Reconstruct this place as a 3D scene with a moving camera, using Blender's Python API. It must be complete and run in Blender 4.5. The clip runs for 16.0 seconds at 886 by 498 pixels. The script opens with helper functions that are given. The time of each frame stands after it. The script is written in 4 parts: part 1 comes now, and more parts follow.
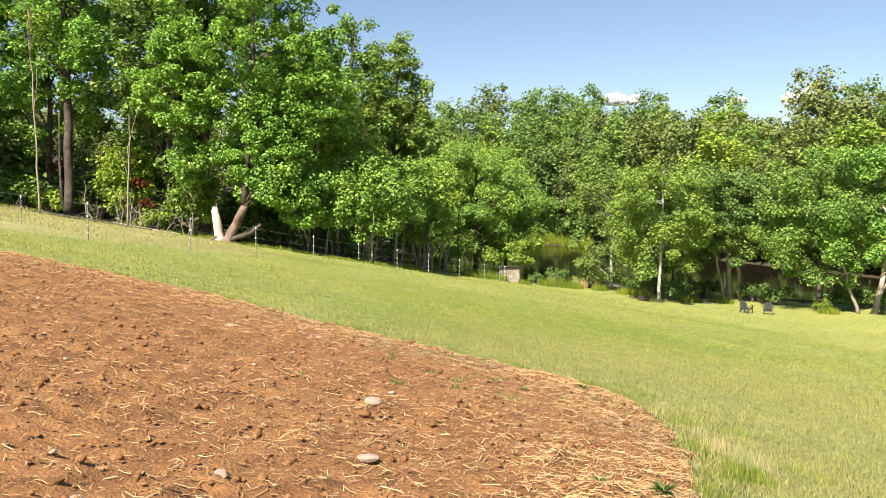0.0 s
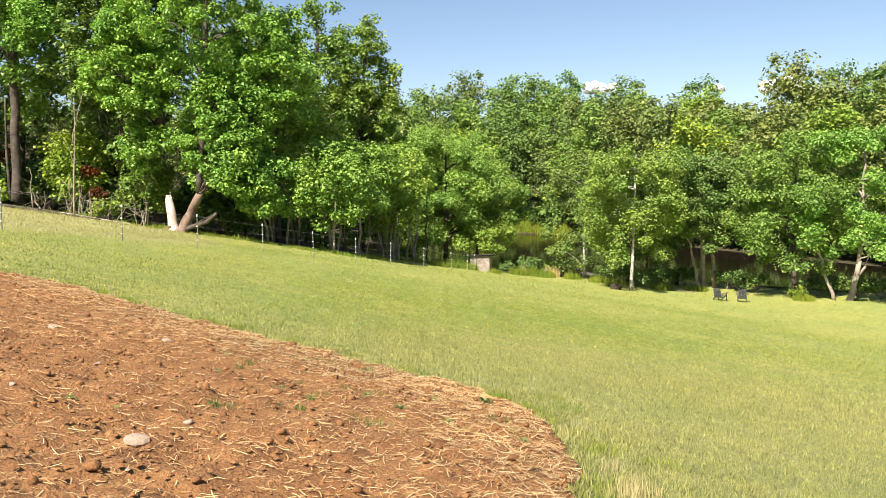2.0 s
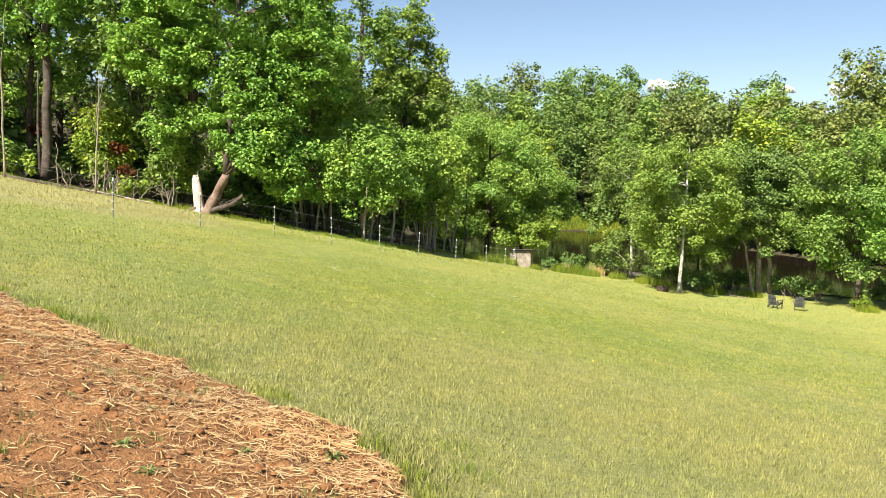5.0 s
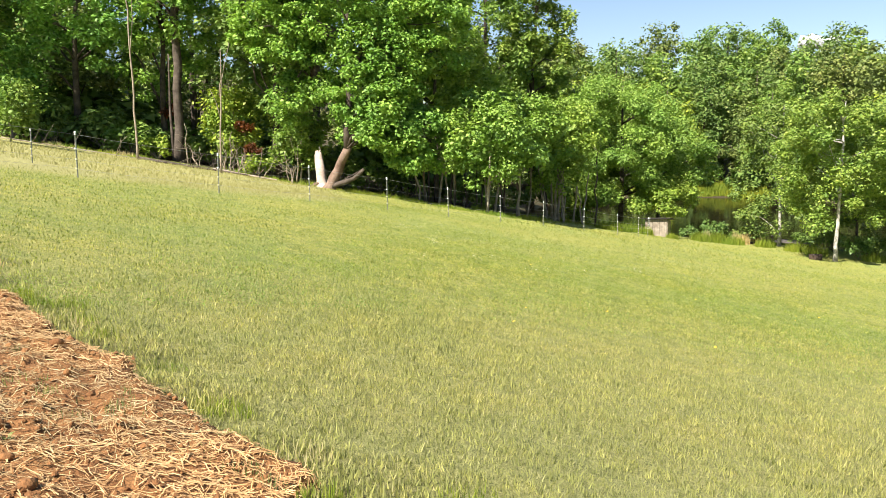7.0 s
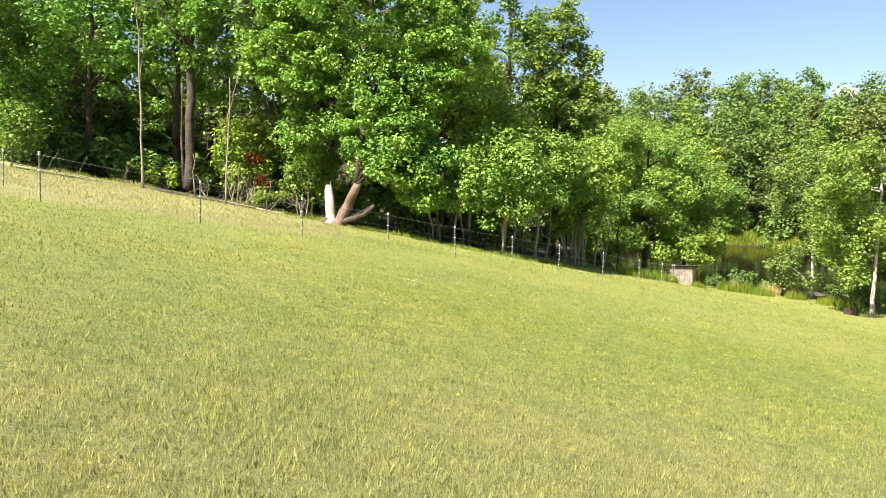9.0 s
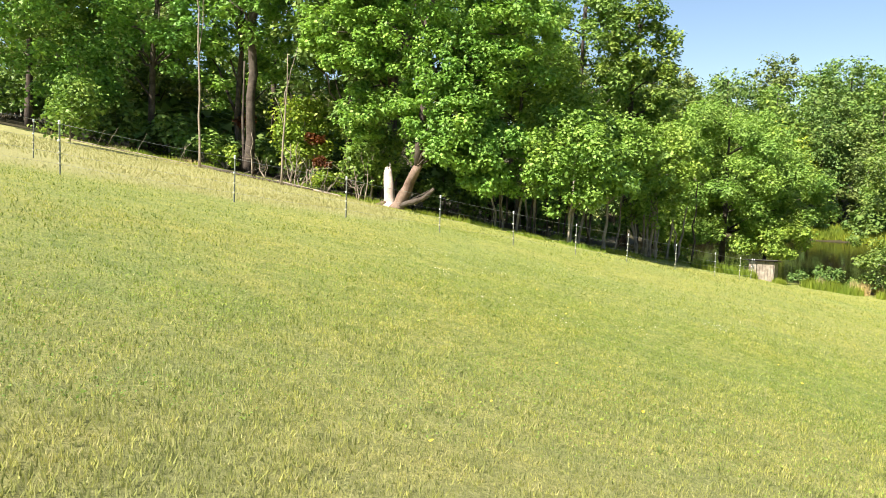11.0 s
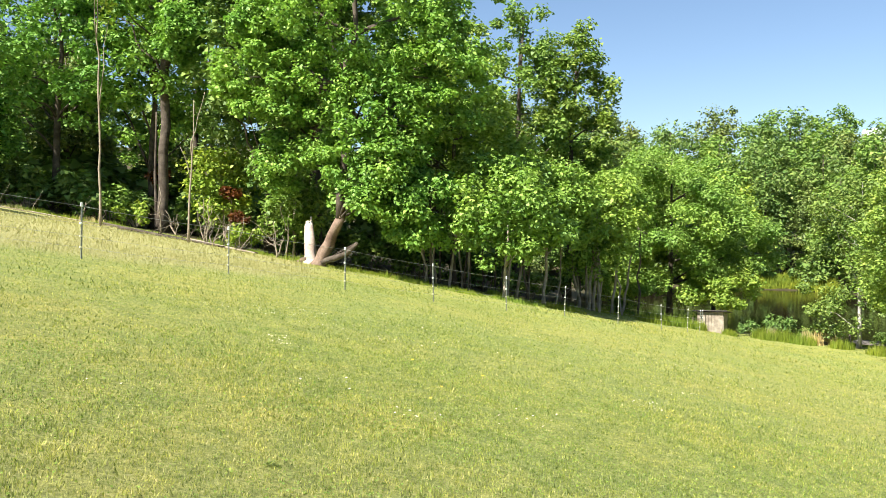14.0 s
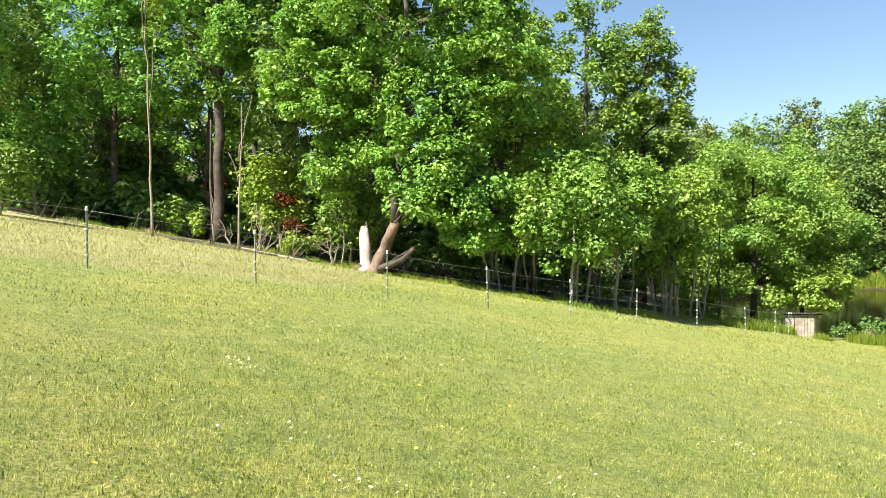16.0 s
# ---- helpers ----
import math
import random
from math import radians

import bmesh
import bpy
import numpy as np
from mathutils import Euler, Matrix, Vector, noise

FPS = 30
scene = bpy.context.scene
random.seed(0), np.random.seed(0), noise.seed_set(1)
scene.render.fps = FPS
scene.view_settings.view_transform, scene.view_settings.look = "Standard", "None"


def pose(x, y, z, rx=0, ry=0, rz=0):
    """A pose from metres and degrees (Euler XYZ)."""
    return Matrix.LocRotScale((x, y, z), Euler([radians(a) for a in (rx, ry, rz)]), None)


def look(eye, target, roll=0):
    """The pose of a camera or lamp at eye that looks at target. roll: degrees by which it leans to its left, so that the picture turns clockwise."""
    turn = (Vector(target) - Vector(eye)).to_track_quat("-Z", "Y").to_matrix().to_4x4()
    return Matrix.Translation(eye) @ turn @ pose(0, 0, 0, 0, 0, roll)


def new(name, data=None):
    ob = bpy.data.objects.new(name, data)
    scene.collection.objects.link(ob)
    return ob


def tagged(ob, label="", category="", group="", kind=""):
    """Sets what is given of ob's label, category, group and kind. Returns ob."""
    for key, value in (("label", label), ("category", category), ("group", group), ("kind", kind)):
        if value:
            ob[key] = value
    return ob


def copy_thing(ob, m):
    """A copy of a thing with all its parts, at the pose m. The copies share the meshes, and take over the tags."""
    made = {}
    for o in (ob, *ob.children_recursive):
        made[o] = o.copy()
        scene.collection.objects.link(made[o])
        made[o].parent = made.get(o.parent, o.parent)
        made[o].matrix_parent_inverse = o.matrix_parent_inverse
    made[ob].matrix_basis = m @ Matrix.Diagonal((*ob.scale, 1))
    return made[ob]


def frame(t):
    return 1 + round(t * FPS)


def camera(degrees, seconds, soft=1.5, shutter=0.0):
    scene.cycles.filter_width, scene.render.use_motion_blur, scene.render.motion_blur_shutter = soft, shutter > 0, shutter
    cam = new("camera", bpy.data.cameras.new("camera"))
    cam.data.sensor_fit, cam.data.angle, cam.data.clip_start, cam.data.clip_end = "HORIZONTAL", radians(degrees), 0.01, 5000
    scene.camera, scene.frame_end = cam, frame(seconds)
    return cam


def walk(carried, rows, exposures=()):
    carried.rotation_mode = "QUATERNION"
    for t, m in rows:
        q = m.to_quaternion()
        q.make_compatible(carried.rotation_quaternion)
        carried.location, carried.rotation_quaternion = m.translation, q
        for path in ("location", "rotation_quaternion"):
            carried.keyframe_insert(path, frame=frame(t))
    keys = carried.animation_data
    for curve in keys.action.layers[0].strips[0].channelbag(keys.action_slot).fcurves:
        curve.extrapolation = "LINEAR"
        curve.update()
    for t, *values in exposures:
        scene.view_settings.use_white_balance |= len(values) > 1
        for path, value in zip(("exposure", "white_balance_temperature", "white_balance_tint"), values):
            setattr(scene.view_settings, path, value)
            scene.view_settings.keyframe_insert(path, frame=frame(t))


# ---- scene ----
cam = camera(55.0, 16.0, soft=0.8)
METRES, EYE, TILT, LEAN, TURN = 20.0, 1.38, -3.5, 0.0, 0.0
ROWS = [
    (0.0, 0.0, 0.0, 0.0, 0.0, 0.0, -0.0),
    (0.5, 0.0108, 0.0366, -0.0005, -0.37, -1.39, 1.25),
    (1.0, 0.0291, 0.0598, -0.0013, -1.99, -1.23, 0.45),
    (1.5, 0.0413, 0.0825, -0.004, -1.5, -0.44, 1.43),
    (2.0, 0.0561, 0.1062, -0.0054, -1.28, -0.69, 0.46),
    (2.5, 0.0692, 0.1309, -0.0049, 0.11, -0.8, -0.4),
    (3.0, 0.0801, 0.1587, -0.0049, 0.58, -1.29, -1.17),
    (3.5, 0.0953, 0.1828, -0.008, 1.36, -1.73, -1.54),
    (6.0, 0.1397, 0.3122, -0.0176, 4.88, -0.81, -1.42),
    (6.5, 0.1466, 0.3397, -0.0199, 9.87, -2.07, 0.3),
    (7.0, 0.1573, 0.3669, -0.0215, 11.71, -3.06, -0.1),
    (7.5, 0.1633, 0.3956, -0.0218, 12.89, -4.21, -0.3),
    (8.0, 0.169, 0.429, -0.022, 14.21, -2.66, -0.77),
    (8.5, 0.1746, 0.4647, -0.0246, 14.2, -1.78, -1.9),
    (9.0, 0.1764, 0.496, -0.0244, 13.57, -0.35, -1.78),
    (9.5, 0.1807, 0.5253, -0.0264, 14.74, 0.31, -1.97),
    (10.0, 0.1782, 0.5558, -0.027, 16.77, -0.2, -2.44),
    (12.5, 0.1792, 0.7146, -0.0255, 19.22, -2.13, -2.9),
    (13.0, 0.1892, 0.7501, -0.0266, 19.58, 1.17, -2.58),
    (13.5, 0.1896, 0.7894, -0.0282, 17.69, 2.11, -1.67),
    (14.0, 0.19, 0.8216, -0.028, 15.35, 2.64, -1.65),
    (14.5, 0.1889, 0.8538, -0.0284, 18.71, 0.77, -1.2),
    (15.0, 0.1865, 0.8894, -0.0275, 20.54, 1.85, 1.01),
    (15.5, 0.1871, 0.9225, -0.0289, 21.67, 1.49, -0.43),
    (16.0, 0.1855, 0.9597, -0.0291, 20.42, 3.02, -0.58),
]
EXPO = 1.57
walk(cam, [(t, pose(0, 0, EYE, TILT, LEAN, TURN) @ pose(METRES * x, METRES * y, METRES * z, 90 + pitch, roll, yaw)) for t, x, y, z, yaw, pitch, roll in ROWS],
     [(0.0, EXPO - 0.27, 6650, 14), (6.0, EXPO - 0.22, 6650, 13), (9.0, EXPO - 0.07, 6620, 13), (13.0, EXPO - 0.07, 6500, 10), (16.0, EXPO - 0.02, 6400, 9)])

# ---------------- world and sun ----------------
SUN_FROM = Vector((-0.47, -0.74, 0.95)).normalized()
world = bpy.data.worlds.new("sky")
scene.world = world
world.use_nodes = True
wn = world.node_tree
sky = wn.nodes.new("ShaderNodeTexSky")
sky.sky_type = "NISHITA"
sky.sun_disc = False
sky.sun_elevation = math.asin(SUN_FROM.z)
sky.sun_rotation = math.atan2(SUN_FROM.x, SUN_FROM.y)
sky.air_density, sky.dust_density, sky.ozone_density = 0.95, 0.2, 2.0
wn.links.new(sky.outputs[0], wn.nodes["Background"].inputs[0])
wn.nodes["Background"].inputs[1].default_value = 0.058
sun = new("sun", bpy.data.lights.new("sun", "SUN"))
sun.data.energy, sun.data.angle, sun.data.color = 5.0, radians(0.53), (1.0, 0.95, 0.86)
sun.matrix_world = look(SUN_FROM * 60, (0, 0, 0))


# ---------------- materials ----------------
def material(name, rough=0.8, metal=0.0, spec=0.3):
    m = bpy.data.materials.new(name)
    m.use_nodes = True
    nt = m.node_tree
    b = nt.nodes["Principled BSDF"]
    b.inputs["Roughness"].default_value = rough
    b.inputs["Metallic"].default_value = metal
    b.inputs["Specular IOR Level"].default_value = spec
    return m, nt, b


def noise_of(nt, scale, detail=4.0, rough=0.6, coord="Object"):
    tc = nt.nodes.new("ShaderNodeTexCoord")
    n = nt.nodes.new("ShaderNodeTexNoise")
    n.inputs["Scale"].default_value, n.inputs["Detail"].default_value, n.inputs["Roughness"].default_value = scale, detail, rough
    nt.links.new(tc.outputs[coord], n.inputs["Vector"])
    return n.outputs["Fac"]


def ramp(nt, fac, *stops):
    r = nt.nodes.new("ShaderNodeValToRGB")
    el = r.color_ramp.elements
    for i, (p, c) in enumerate(stops):
        e = el[i] if i < 2 else el.new(p)
        e.position, e.color = p, (*c, 1)
    nt.links.new(fac, r.inputs[0])
    return r.outputs[0]


def mix(nt, fac, a, b, kind="MIX"):
    m = nt.nodes.new("ShaderNodeMix")
    m.data_type, m.blend_type = "RGBA", kind
    for sock, v in ((m.inputs[0], fac), (m.inputs[6], a), (m.inputs[7], b)):
        if isinstance(v, (int, float)):
            sock.default_value = v
        elif isinstance(v, tuple):
            sock.default_value = (*v, 1)
        else:
            nt.links.new(v, sock)
    return m.outputs[2]


def bump(nt, b, height, strength=0.5, dist=0.02):
    n = nt.nodes.new("ShaderNodeBump")
    n.inputs["Strength"].default_value, n.inputs["Distance"].default_value = strength, dist
    nt.links.new(height, n.inputs["Height"])
    nt.links.new(n.outputs[0], b.inputs["Normal"])


def island(nt):
    return nt.nodes.new("ShaderNodeNewGeometry").outputs["Random Per Island"]


def own_random(nt):
    return nt.nodes.new("ShaderNodeObjectInfo").outputs["Random"]


def plain(name, c1, c2, scale=8.0, rough=0.8, metal=0.0, relief=0.3, dist=0.01, fine=60.0):
    """A material of two tones at two scales with relief."""
    m, nt, b = material(name, rough, metal)
    big = ramp(nt, noise_of(nt, scale), (0.35, c1), (0.65, c2))
    small = noise_of(nt, fine, 3)
    shade = ramp(nt, small, (0.3, (0.72, 0.72, 0.72)), (0.7, (1.15, 1.15, 1.15)))
    nt.links.new(mix(nt, 1.0, big, shade, "MULTIPLY"), b.inputs["Base Color"])
    bump(nt, b, small, relief, dist)
    return m


def leafy(name, dark, mid, light, through_light=0.35, rough=0.5, spec=0.25, patch=0.35):
    """Leaves or blades: each one its own tone, patches over the whole, light shining through."""
    m, nt, b = material(name, rough, 0, spec)
    dark, light = [tuple(0.65 * a + 0.35 * b for a, b in zip(c, mid)) for c in (dark, light)]
    col = ramp(nt, island(nt), (0.0, dark), (1.0, light), (0.5, mid))
    patches = ramp(nt, noise_of(nt, patch, 3), (0.35, (0.85, 0.86, 0.85)), (0.65, (1.28, 1.08, 0.95)))
    col = mix(nt, 1.0, col, patches, "MULTIPLY")
    tint = ramp(nt, own_random(nt), (0.0, (0.88, 0.95, 1.0)), (1.0, (1.14, 1.04, 0.9)))
    col = mix(nt, 0.8, col, tint, "MULTIPLY")
    nt.links.new(col, b.inputs["Base Color"])
    tr = nt.nodes.new("ShaderNodeBsdfTranslucent")
    nt.links.new(mix(nt, 1.0, col, (1.1, 1.2, 0.7), "MULTIPLY"), tr.inputs[0])
    ms = nt.nodes.new("ShaderNodeMixShader")
    ms.inputs[0].default_value = through_light
    nt.links.new(b.outputs[0], ms.inputs[1])
    nt.links.new(tr.outputs[0], ms.inputs[2])
    nt.links.new(ms.outputs[0], nt.nodes["Material Output"].inputs[0])
    return m


LEAF_SYC = leafy("leaf_sycamore", (0.05, 0.14, 0.02), (0.175, 0.36, 0.07), (0.32, 0.52, 0.14), 0.28)
LEAF_MAPLE = leafy("leaf_maple", (0.04, 0.115, 0.017), (0.172, 0.295, 0.058), (0.315, 0.435, 0.12), 0.26)
# Lightened maple tone: sunlight on these crowns is put into the colour.
LEAF_MAPLE_LIT = leafy("leaf_maple_lit", (0.06, 0.15, 0.02), (0.222, 0.37, 0.068), (0.375, 0.53, 0.145), 0.3)
LEAF_GOLD = leafy("leaf_yellow_green", (0.075, 0.16, 0.018), (0.20, 0.32, 0.04), (0.37, 0.45, 0.08), 0.2)
LEAF_DEEP = leafy("leaf_deep_green", (0.034, 0.09, 0.018), (0.13, 0.23, 0.055), (0.245, 0.345, 0.10), 0.2)
LEAF_FAR = leafy("leaf_far_woods", (0.05, 0.10, 0.028), (0.162, 0.225, 0.06), (0.275, 0.325, 0.10), 0.2, patch=0.12)
LEAF_RED = leafy("leaf_rust_red", (0.08, 0.03, 0.014), (0.14, 0.05, 0.02), (0.22, 0.10, 0.035))
BARK = plain("bark_grey_brown", (0.05, 0.038, 0.028), (0.125, 0.10, 0.078), 2.5, 0.95, 0, 0.8, 0.03, 22)
BARK_PALE = plain("bark_pale", (0.22, 0.18, 0.14), (0.40, 0.345, 0.28), 2.0, 0.9, 0, 0.5, 0.02, 18)
BARK_RED = plain("bark_stripped_reddish", (0.115, 0.072, 0.05), (0.255, 0.18, 0.135), 1.6, 0.9, 0, 0.6, 0.03, 14)
DEADWOOD = plain("bare_dead_wood", (0.36, 0.27, 0.21), (0.55, 0.45, 0.38), 1.4, 0.85, 0, 0.4, 0.02, 16)
BIRCH = plain("bark_silver", (0.24, 0.22, 0.19), (0.58, 0.55, 0.50), 3.0, 0.85, 0, 0.5, 0.015, 14)
STICK = plain("dry_stick", (0.22, 0.175, 0.125), (0.36, 0.30, 0.23), 6, 0.9)
SOIL = plain("tilled_red_soil", (0.165, 0.074, 0.026), (0.262, 0.127, 0.046), 3.0, 0.95, 0, 0.7, 0.03, 42)
CLOD = plain("soil_clod", (0.175, 0.078, 0.028), (0.28, 0.135, 0.050), 5, 0.95, 0, 0.7, 0.02, 60)
STONE = plain("pale_field_stone", (0.29, 0.205, 0.14), (0.43, 0.33, 0.24), 7, 0.85, 0, 0.5, 0.01, 40)
STEEL = plain("green_grey_steel", (0.17, 0.18, 0.15), (0.30, 0.31, 0.27), 12, 0.6, 0.4)
WHITE_PLASTIC = plain("white_plastic", (0.74, 0.74, 0.70), (0.82, 0.82, 0.79), 20, 0.45, 0, 0.1)
YELLOW_PLASTIC = plain("yellow_plastic", (0.58, 0.54, 0.36), (0.68, 0.64, 0.46), 20, 0.5, 0, 0.1)
WIRE = plain("galvanised_wire", (0.28, 0.28, 0.27), (0.45, 0.45, 0.43), 30, 0.5, 0.7)
PLANK = plain("weathered_pale_plank", (0.22, 0.18, 0.135), (0.38, 0.33, 0.26), 2.2, 0.85, 0, 0.4, 0.008, 35)
PLANK_DARK = plain("dark_weathered_plank", (0.10, 0.085, 0.07), (0.20, 0.175, 0.15), 3, 0.85, 0, 0.4, 0.008, 35)
ROOFING = plain("dark_roofing", (0.045, 0.04, 0.038), (0.09, 0.08, 0.075), 5, 0.8)
CHAIR_GREY = plain("charcoal_paint", (0.055, 0.058, 0.065), (0.10, 0.105, 0.115), 6, 0.6, 0, 0.2)
RUST = plain("rusty_iron", (0.045, 0.03, 0.024), (0.11, 0.075, 0.055), 5, 0.85, 0.2)
PETAL = leafy("white_petal", (0.70, 0.70, 0.64), (0.78, 0.78, 0.74), (0.82, 0.82, 0.80), 0.2)
YELLOW_PETAL = leafy("yellow_petal", (0.70, 0.48, 0.05), (0.75, 0.55, 0.06), (0.8, 0.62, 0.1), 0.2)
REED = leafy("dry_reed", (0.33, 0.30, 0.15), (0.42, 0.39, 0.21), (0.52, 0.48, 0.28), 0.2, 0.8)
STRAW = leafy("straw", (0.27, 0.175, 0.078), (0.445, 0.315, 0.16), (0.66, 0.52, 0.31), 0.1, 0.7, 0.3, 0.5)
TALL_GRASS = leafy("lush_tall_grass", (0.14, 0.22, 0.025), (0.20, 0.28, 0.035), (0.30, 0.36, 0.06), 0.35)
WEED = leafy("weed_leaf", (0.09, 0.15, 0.045), (0.14, 0.21, 0.065), (0.22, 0.29, 0.11), 0.25)


CLOVER = leafy("clover_leaf", (0.12, 0.21, 0.045), (0.22, 0.33, 0.075), (0.33, 0.43, 0.13), 0.35, 0.8, 0.05)


def grass_material(name, blades):
    """Meadow: yellow-green with blue-green, straw-dry and pale patches."""
    m, nt, b = material(name, 0.75, 0, 0.25)
    if blades:
        cells = nt.nodes.new("ShaderNodeTexVoronoi")
        cells.inputs["Scale"].default_value = 21.0
        nt.links.new(nt.nodes.new("ShaderNodeTexCoord").outputs["Object"], cells.inputs["Vector"])
        tufts = ramp(nt, cells.outputs["Color"], (0.25, (0.56, 0.66, 0.56)), (0.75, (1.24, 1.17, 1.18)), (0.5, (1.0, 1.0, 0.97)))
        base = ramp(nt, island(nt), (0.0, (0.13, 0.18, 0.035)), (1.0, (0.55, 0.52, 0.30)), (0.45, (0.345, 0.385, 0.082)), (0.8, (0.445, 0.47, 0.14)))
        base = mix(nt, 1.0, base, tufts, "MULTIPLY")
    else:
        base = ramp(nt, noise_of(nt, 26, 8, 0.8), (0.38, (0.17, 0.195, 0.05)), (0.64, (0.46, 0.45, 0.22)), (0.5, (0.325, 0.35, 0.105)))
    wide = ramp(nt, noise_of(nt, 0.16, 3, 0.55), (0.36, (0.87, 0.90, 0.83)), (0.64, (1.04, 0.96, 0.88)))
    near = ramp(nt, noise_of(nt, 1.3, 4, 0.6), (0.38, (0.92, 0.96, 0.93)), (0.62, (1.07, 1.04, 1.0)))
    speck = ramp(nt, noise_of(nt, 15.0, 4, 0.65), (0.38, (0.80, 0.83, 0.77)), (0.62, (1.14, 1.12, 1.08)))
    tuft = ramp(nt, noise_of(nt, 2.6, 3, 0.6), (0.36, (0.90, 0.94, 0.90)), (0.64, (1.10, 1.09, 1.05)))
    col = mix(nt, 1.0, mix(nt, 1.0, base, wide, "MULTIPLY"), near, "MULTIPLY")
    col = mix(nt, 1.0, mix(nt, 1.0, col, speck, "MULTIPLY"), tuft, "MULTIPLY")
    att = nt.nodes.new("ShaderNodeAttribute")
    att.attribute_name = "dry"
    col = mix(nt, att.outputs["Fac"], col, (0.41, 0.37, 0.165))
    # Leaf litter taken near-black, so some of the wood's shade is in its colour.
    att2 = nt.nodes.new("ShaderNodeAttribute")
    att2.attribute_name = "litter_shade"
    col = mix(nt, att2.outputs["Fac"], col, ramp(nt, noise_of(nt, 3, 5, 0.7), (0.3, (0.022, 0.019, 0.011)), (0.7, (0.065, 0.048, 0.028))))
    nt.links.new(col, b.inputs["Base Color"])
    if blades:
        tr = nt.nodes.new("ShaderNodeBsdfTranslucent")
        nt.links.new(col, tr.inputs[0])
        ms = nt.nodes.new("ShaderNodeMixShader")
        ms.inputs[0].default_value = 0.42
        nt.links.new(b.outputs[0], ms.inputs[1])
        nt.links.new(tr.outputs[0], ms.inputs[2])
        nt.links.new(ms.outputs[0], nt.nodes["Material Output"].inputs[0])
    else:
        bump(nt, b, noise_of(nt, 30, 8, 0.8), 1.0, 0.06)
    return m


GRASS = grass_material("meadow_ground", False)
BLADES = grass_material("meadow_blades", True)
WATER, wnt, wb = material("pond_water", 0.09, 0, 0.24)
wb.inputs["IOR"].default_value = 1.16
wnt.links.new(ramp(wnt, noise_of(wnt, 0.12, 4), (0.35, (0.006, 0.0045, 0.0025)), (0.7, (0.013, 0.009, 0.005))), wb.inputs["Base Color"])
bump(wnt, wb, noise_of(wnt, 1.6, 3), 0.15, 0.03)
CLOUD, cnt, cb = material("cloud_white", 1.0, 0, 0.0)
cb.inputs["Base Color"].default_value = (0.92, 0.92, 0.94, 1)
ctr, cmx = cnt.nodes.new("ShaderNodeBsdfTranslucent"), cnt.nodes.new("ShaderNodeMixShader")
ctr.inputs[0].default_value = (0.95, 0.95, 0.97, 1)
cmx.inputs[0].default_value = 0.65
cnt.links.new(cb.outputs[0], cmx.inputs[1])
cnt.links.new(ctr.outputs[0], cmx.inputs[2])
cnt.links.new(cmx.outputs[0], cnt.nodes["Material Output"].inputs[0])


# ---------------- shapes ----------------
rng = np.random.default_rng(7)


def mesh_of(name, verts, faces, mat, smooth=False):
    """A mesh from arrays of corners and of faces that all have as many corners."""
    me = bpy.data.meshes.new(name)
    verts, faces = np.asarray(verts, np.float32), np.asarray(faces, np.int32)
    k = faces.shape[1]
    me.vertices.add(len(verts))
    me.vertices.foreach_set("co", verts.ravel())
    me.loops.add(faces.size)
    me.loops.foreach_set("vertex_index", faces.ravel())
    me.polygons.add(len(faces))
    me.polygons.foreach_set("loop_start", np.arange(0, faces.size, k, dtype=np.int32))
    if smooth:
        me.polygons.foreach_set("use_smooth", np.ones(len(faces), bool))
    me.update(calc_edges=True)
    me.validate()
    me.materials.append(mat)
    return me


def join(pieces):
    """Several (verts, faces) as one."""
    vs, fs, n = [], [], 0
    for v, f in pieces:
        vs.append(np.asarray(v, float))
        fs.append(np.asarray(f) + n)
        n += len(v)
    return np.concatenate(vs), np.concatenate(fs)


def part(name, shape, mat, parent=None, label="", smooth=False):
    ob = new(name, shape if isinstance(shape, bpy.types.Mesh) else mesh_of(name, *shape, mat, smooth))
    ob.parent = parent
    return tagged(ob, label)


def thing(name, at, label, category, group="", turn=0.0):
    ob = new(name)
    ob.empty_display_size = 0.2
    ob.matrix_basis = pose(*at, 0, 0, turn)
    return tagged(ob, label, category, group)


def tube(path, radii, sides=8, wobble=0.0):
    """A tapered limb along path, closed at both ends by collapsing rings."""
    path, radii = np.asarray(path, float), np.asarray(radii, float)
    d = np.gradient(path, axis=0)
    d /= np.linalg.norm(d, axis=1)[:, None] + 1e-9
    ref = np.where(np.abs(d[:, 2:3]) > 0.9, np.array([[1.0, 0, 0]]), np.array([[0, 0, 1.0]]))
    a = np.cross(d, ref)
    a /= np.linalg.norm(a, axis=1)[:, None]
    b = np.cross(d, a)
    ang = np.linspace(0, 2 * math.pi, sides, endpoint=False)
    r = radii[:, None] * (1 + wobble * rng.uniform(-1, 1, (len(path), sides)))
    v = path[:, None] + r[..., None] * (np.cos(ang)[None, :, None] * a[:, None] + np.sin(ang)[None, :, None] * b[:, None])
    n = len(path)
    v = np.concatenate([v.reshape(-1, 3), path[:1], path[-1:]])
    i, j = np.meshgrid(np.arange(n - 1), np.arange(sides), indexing="ij")
    k = (j + 1) % sides
    f = np.stack([i * sides + j, (i + 1) * sides + j, (i + 1) * sides + k, i * sides + k], -1).reshape(-1, 4)
    j = np.arange(sides)
    k = (j + 1) % sides
    j2, k2 = j[::2], (j[::2] + 2) % sides
    m2 = j[::2] + 1
    low = np.stack([j2, m2, k2, np.full(len(j2), n * sides)], -1)
    top = np.stack([(n - 1) * sides + k2, (n - 1) * sides + m2, (n - 1) * sides + j2, np.full(len(j2), n * sides + 1)], -1)
    return v, np.concatenate([f, low, top])


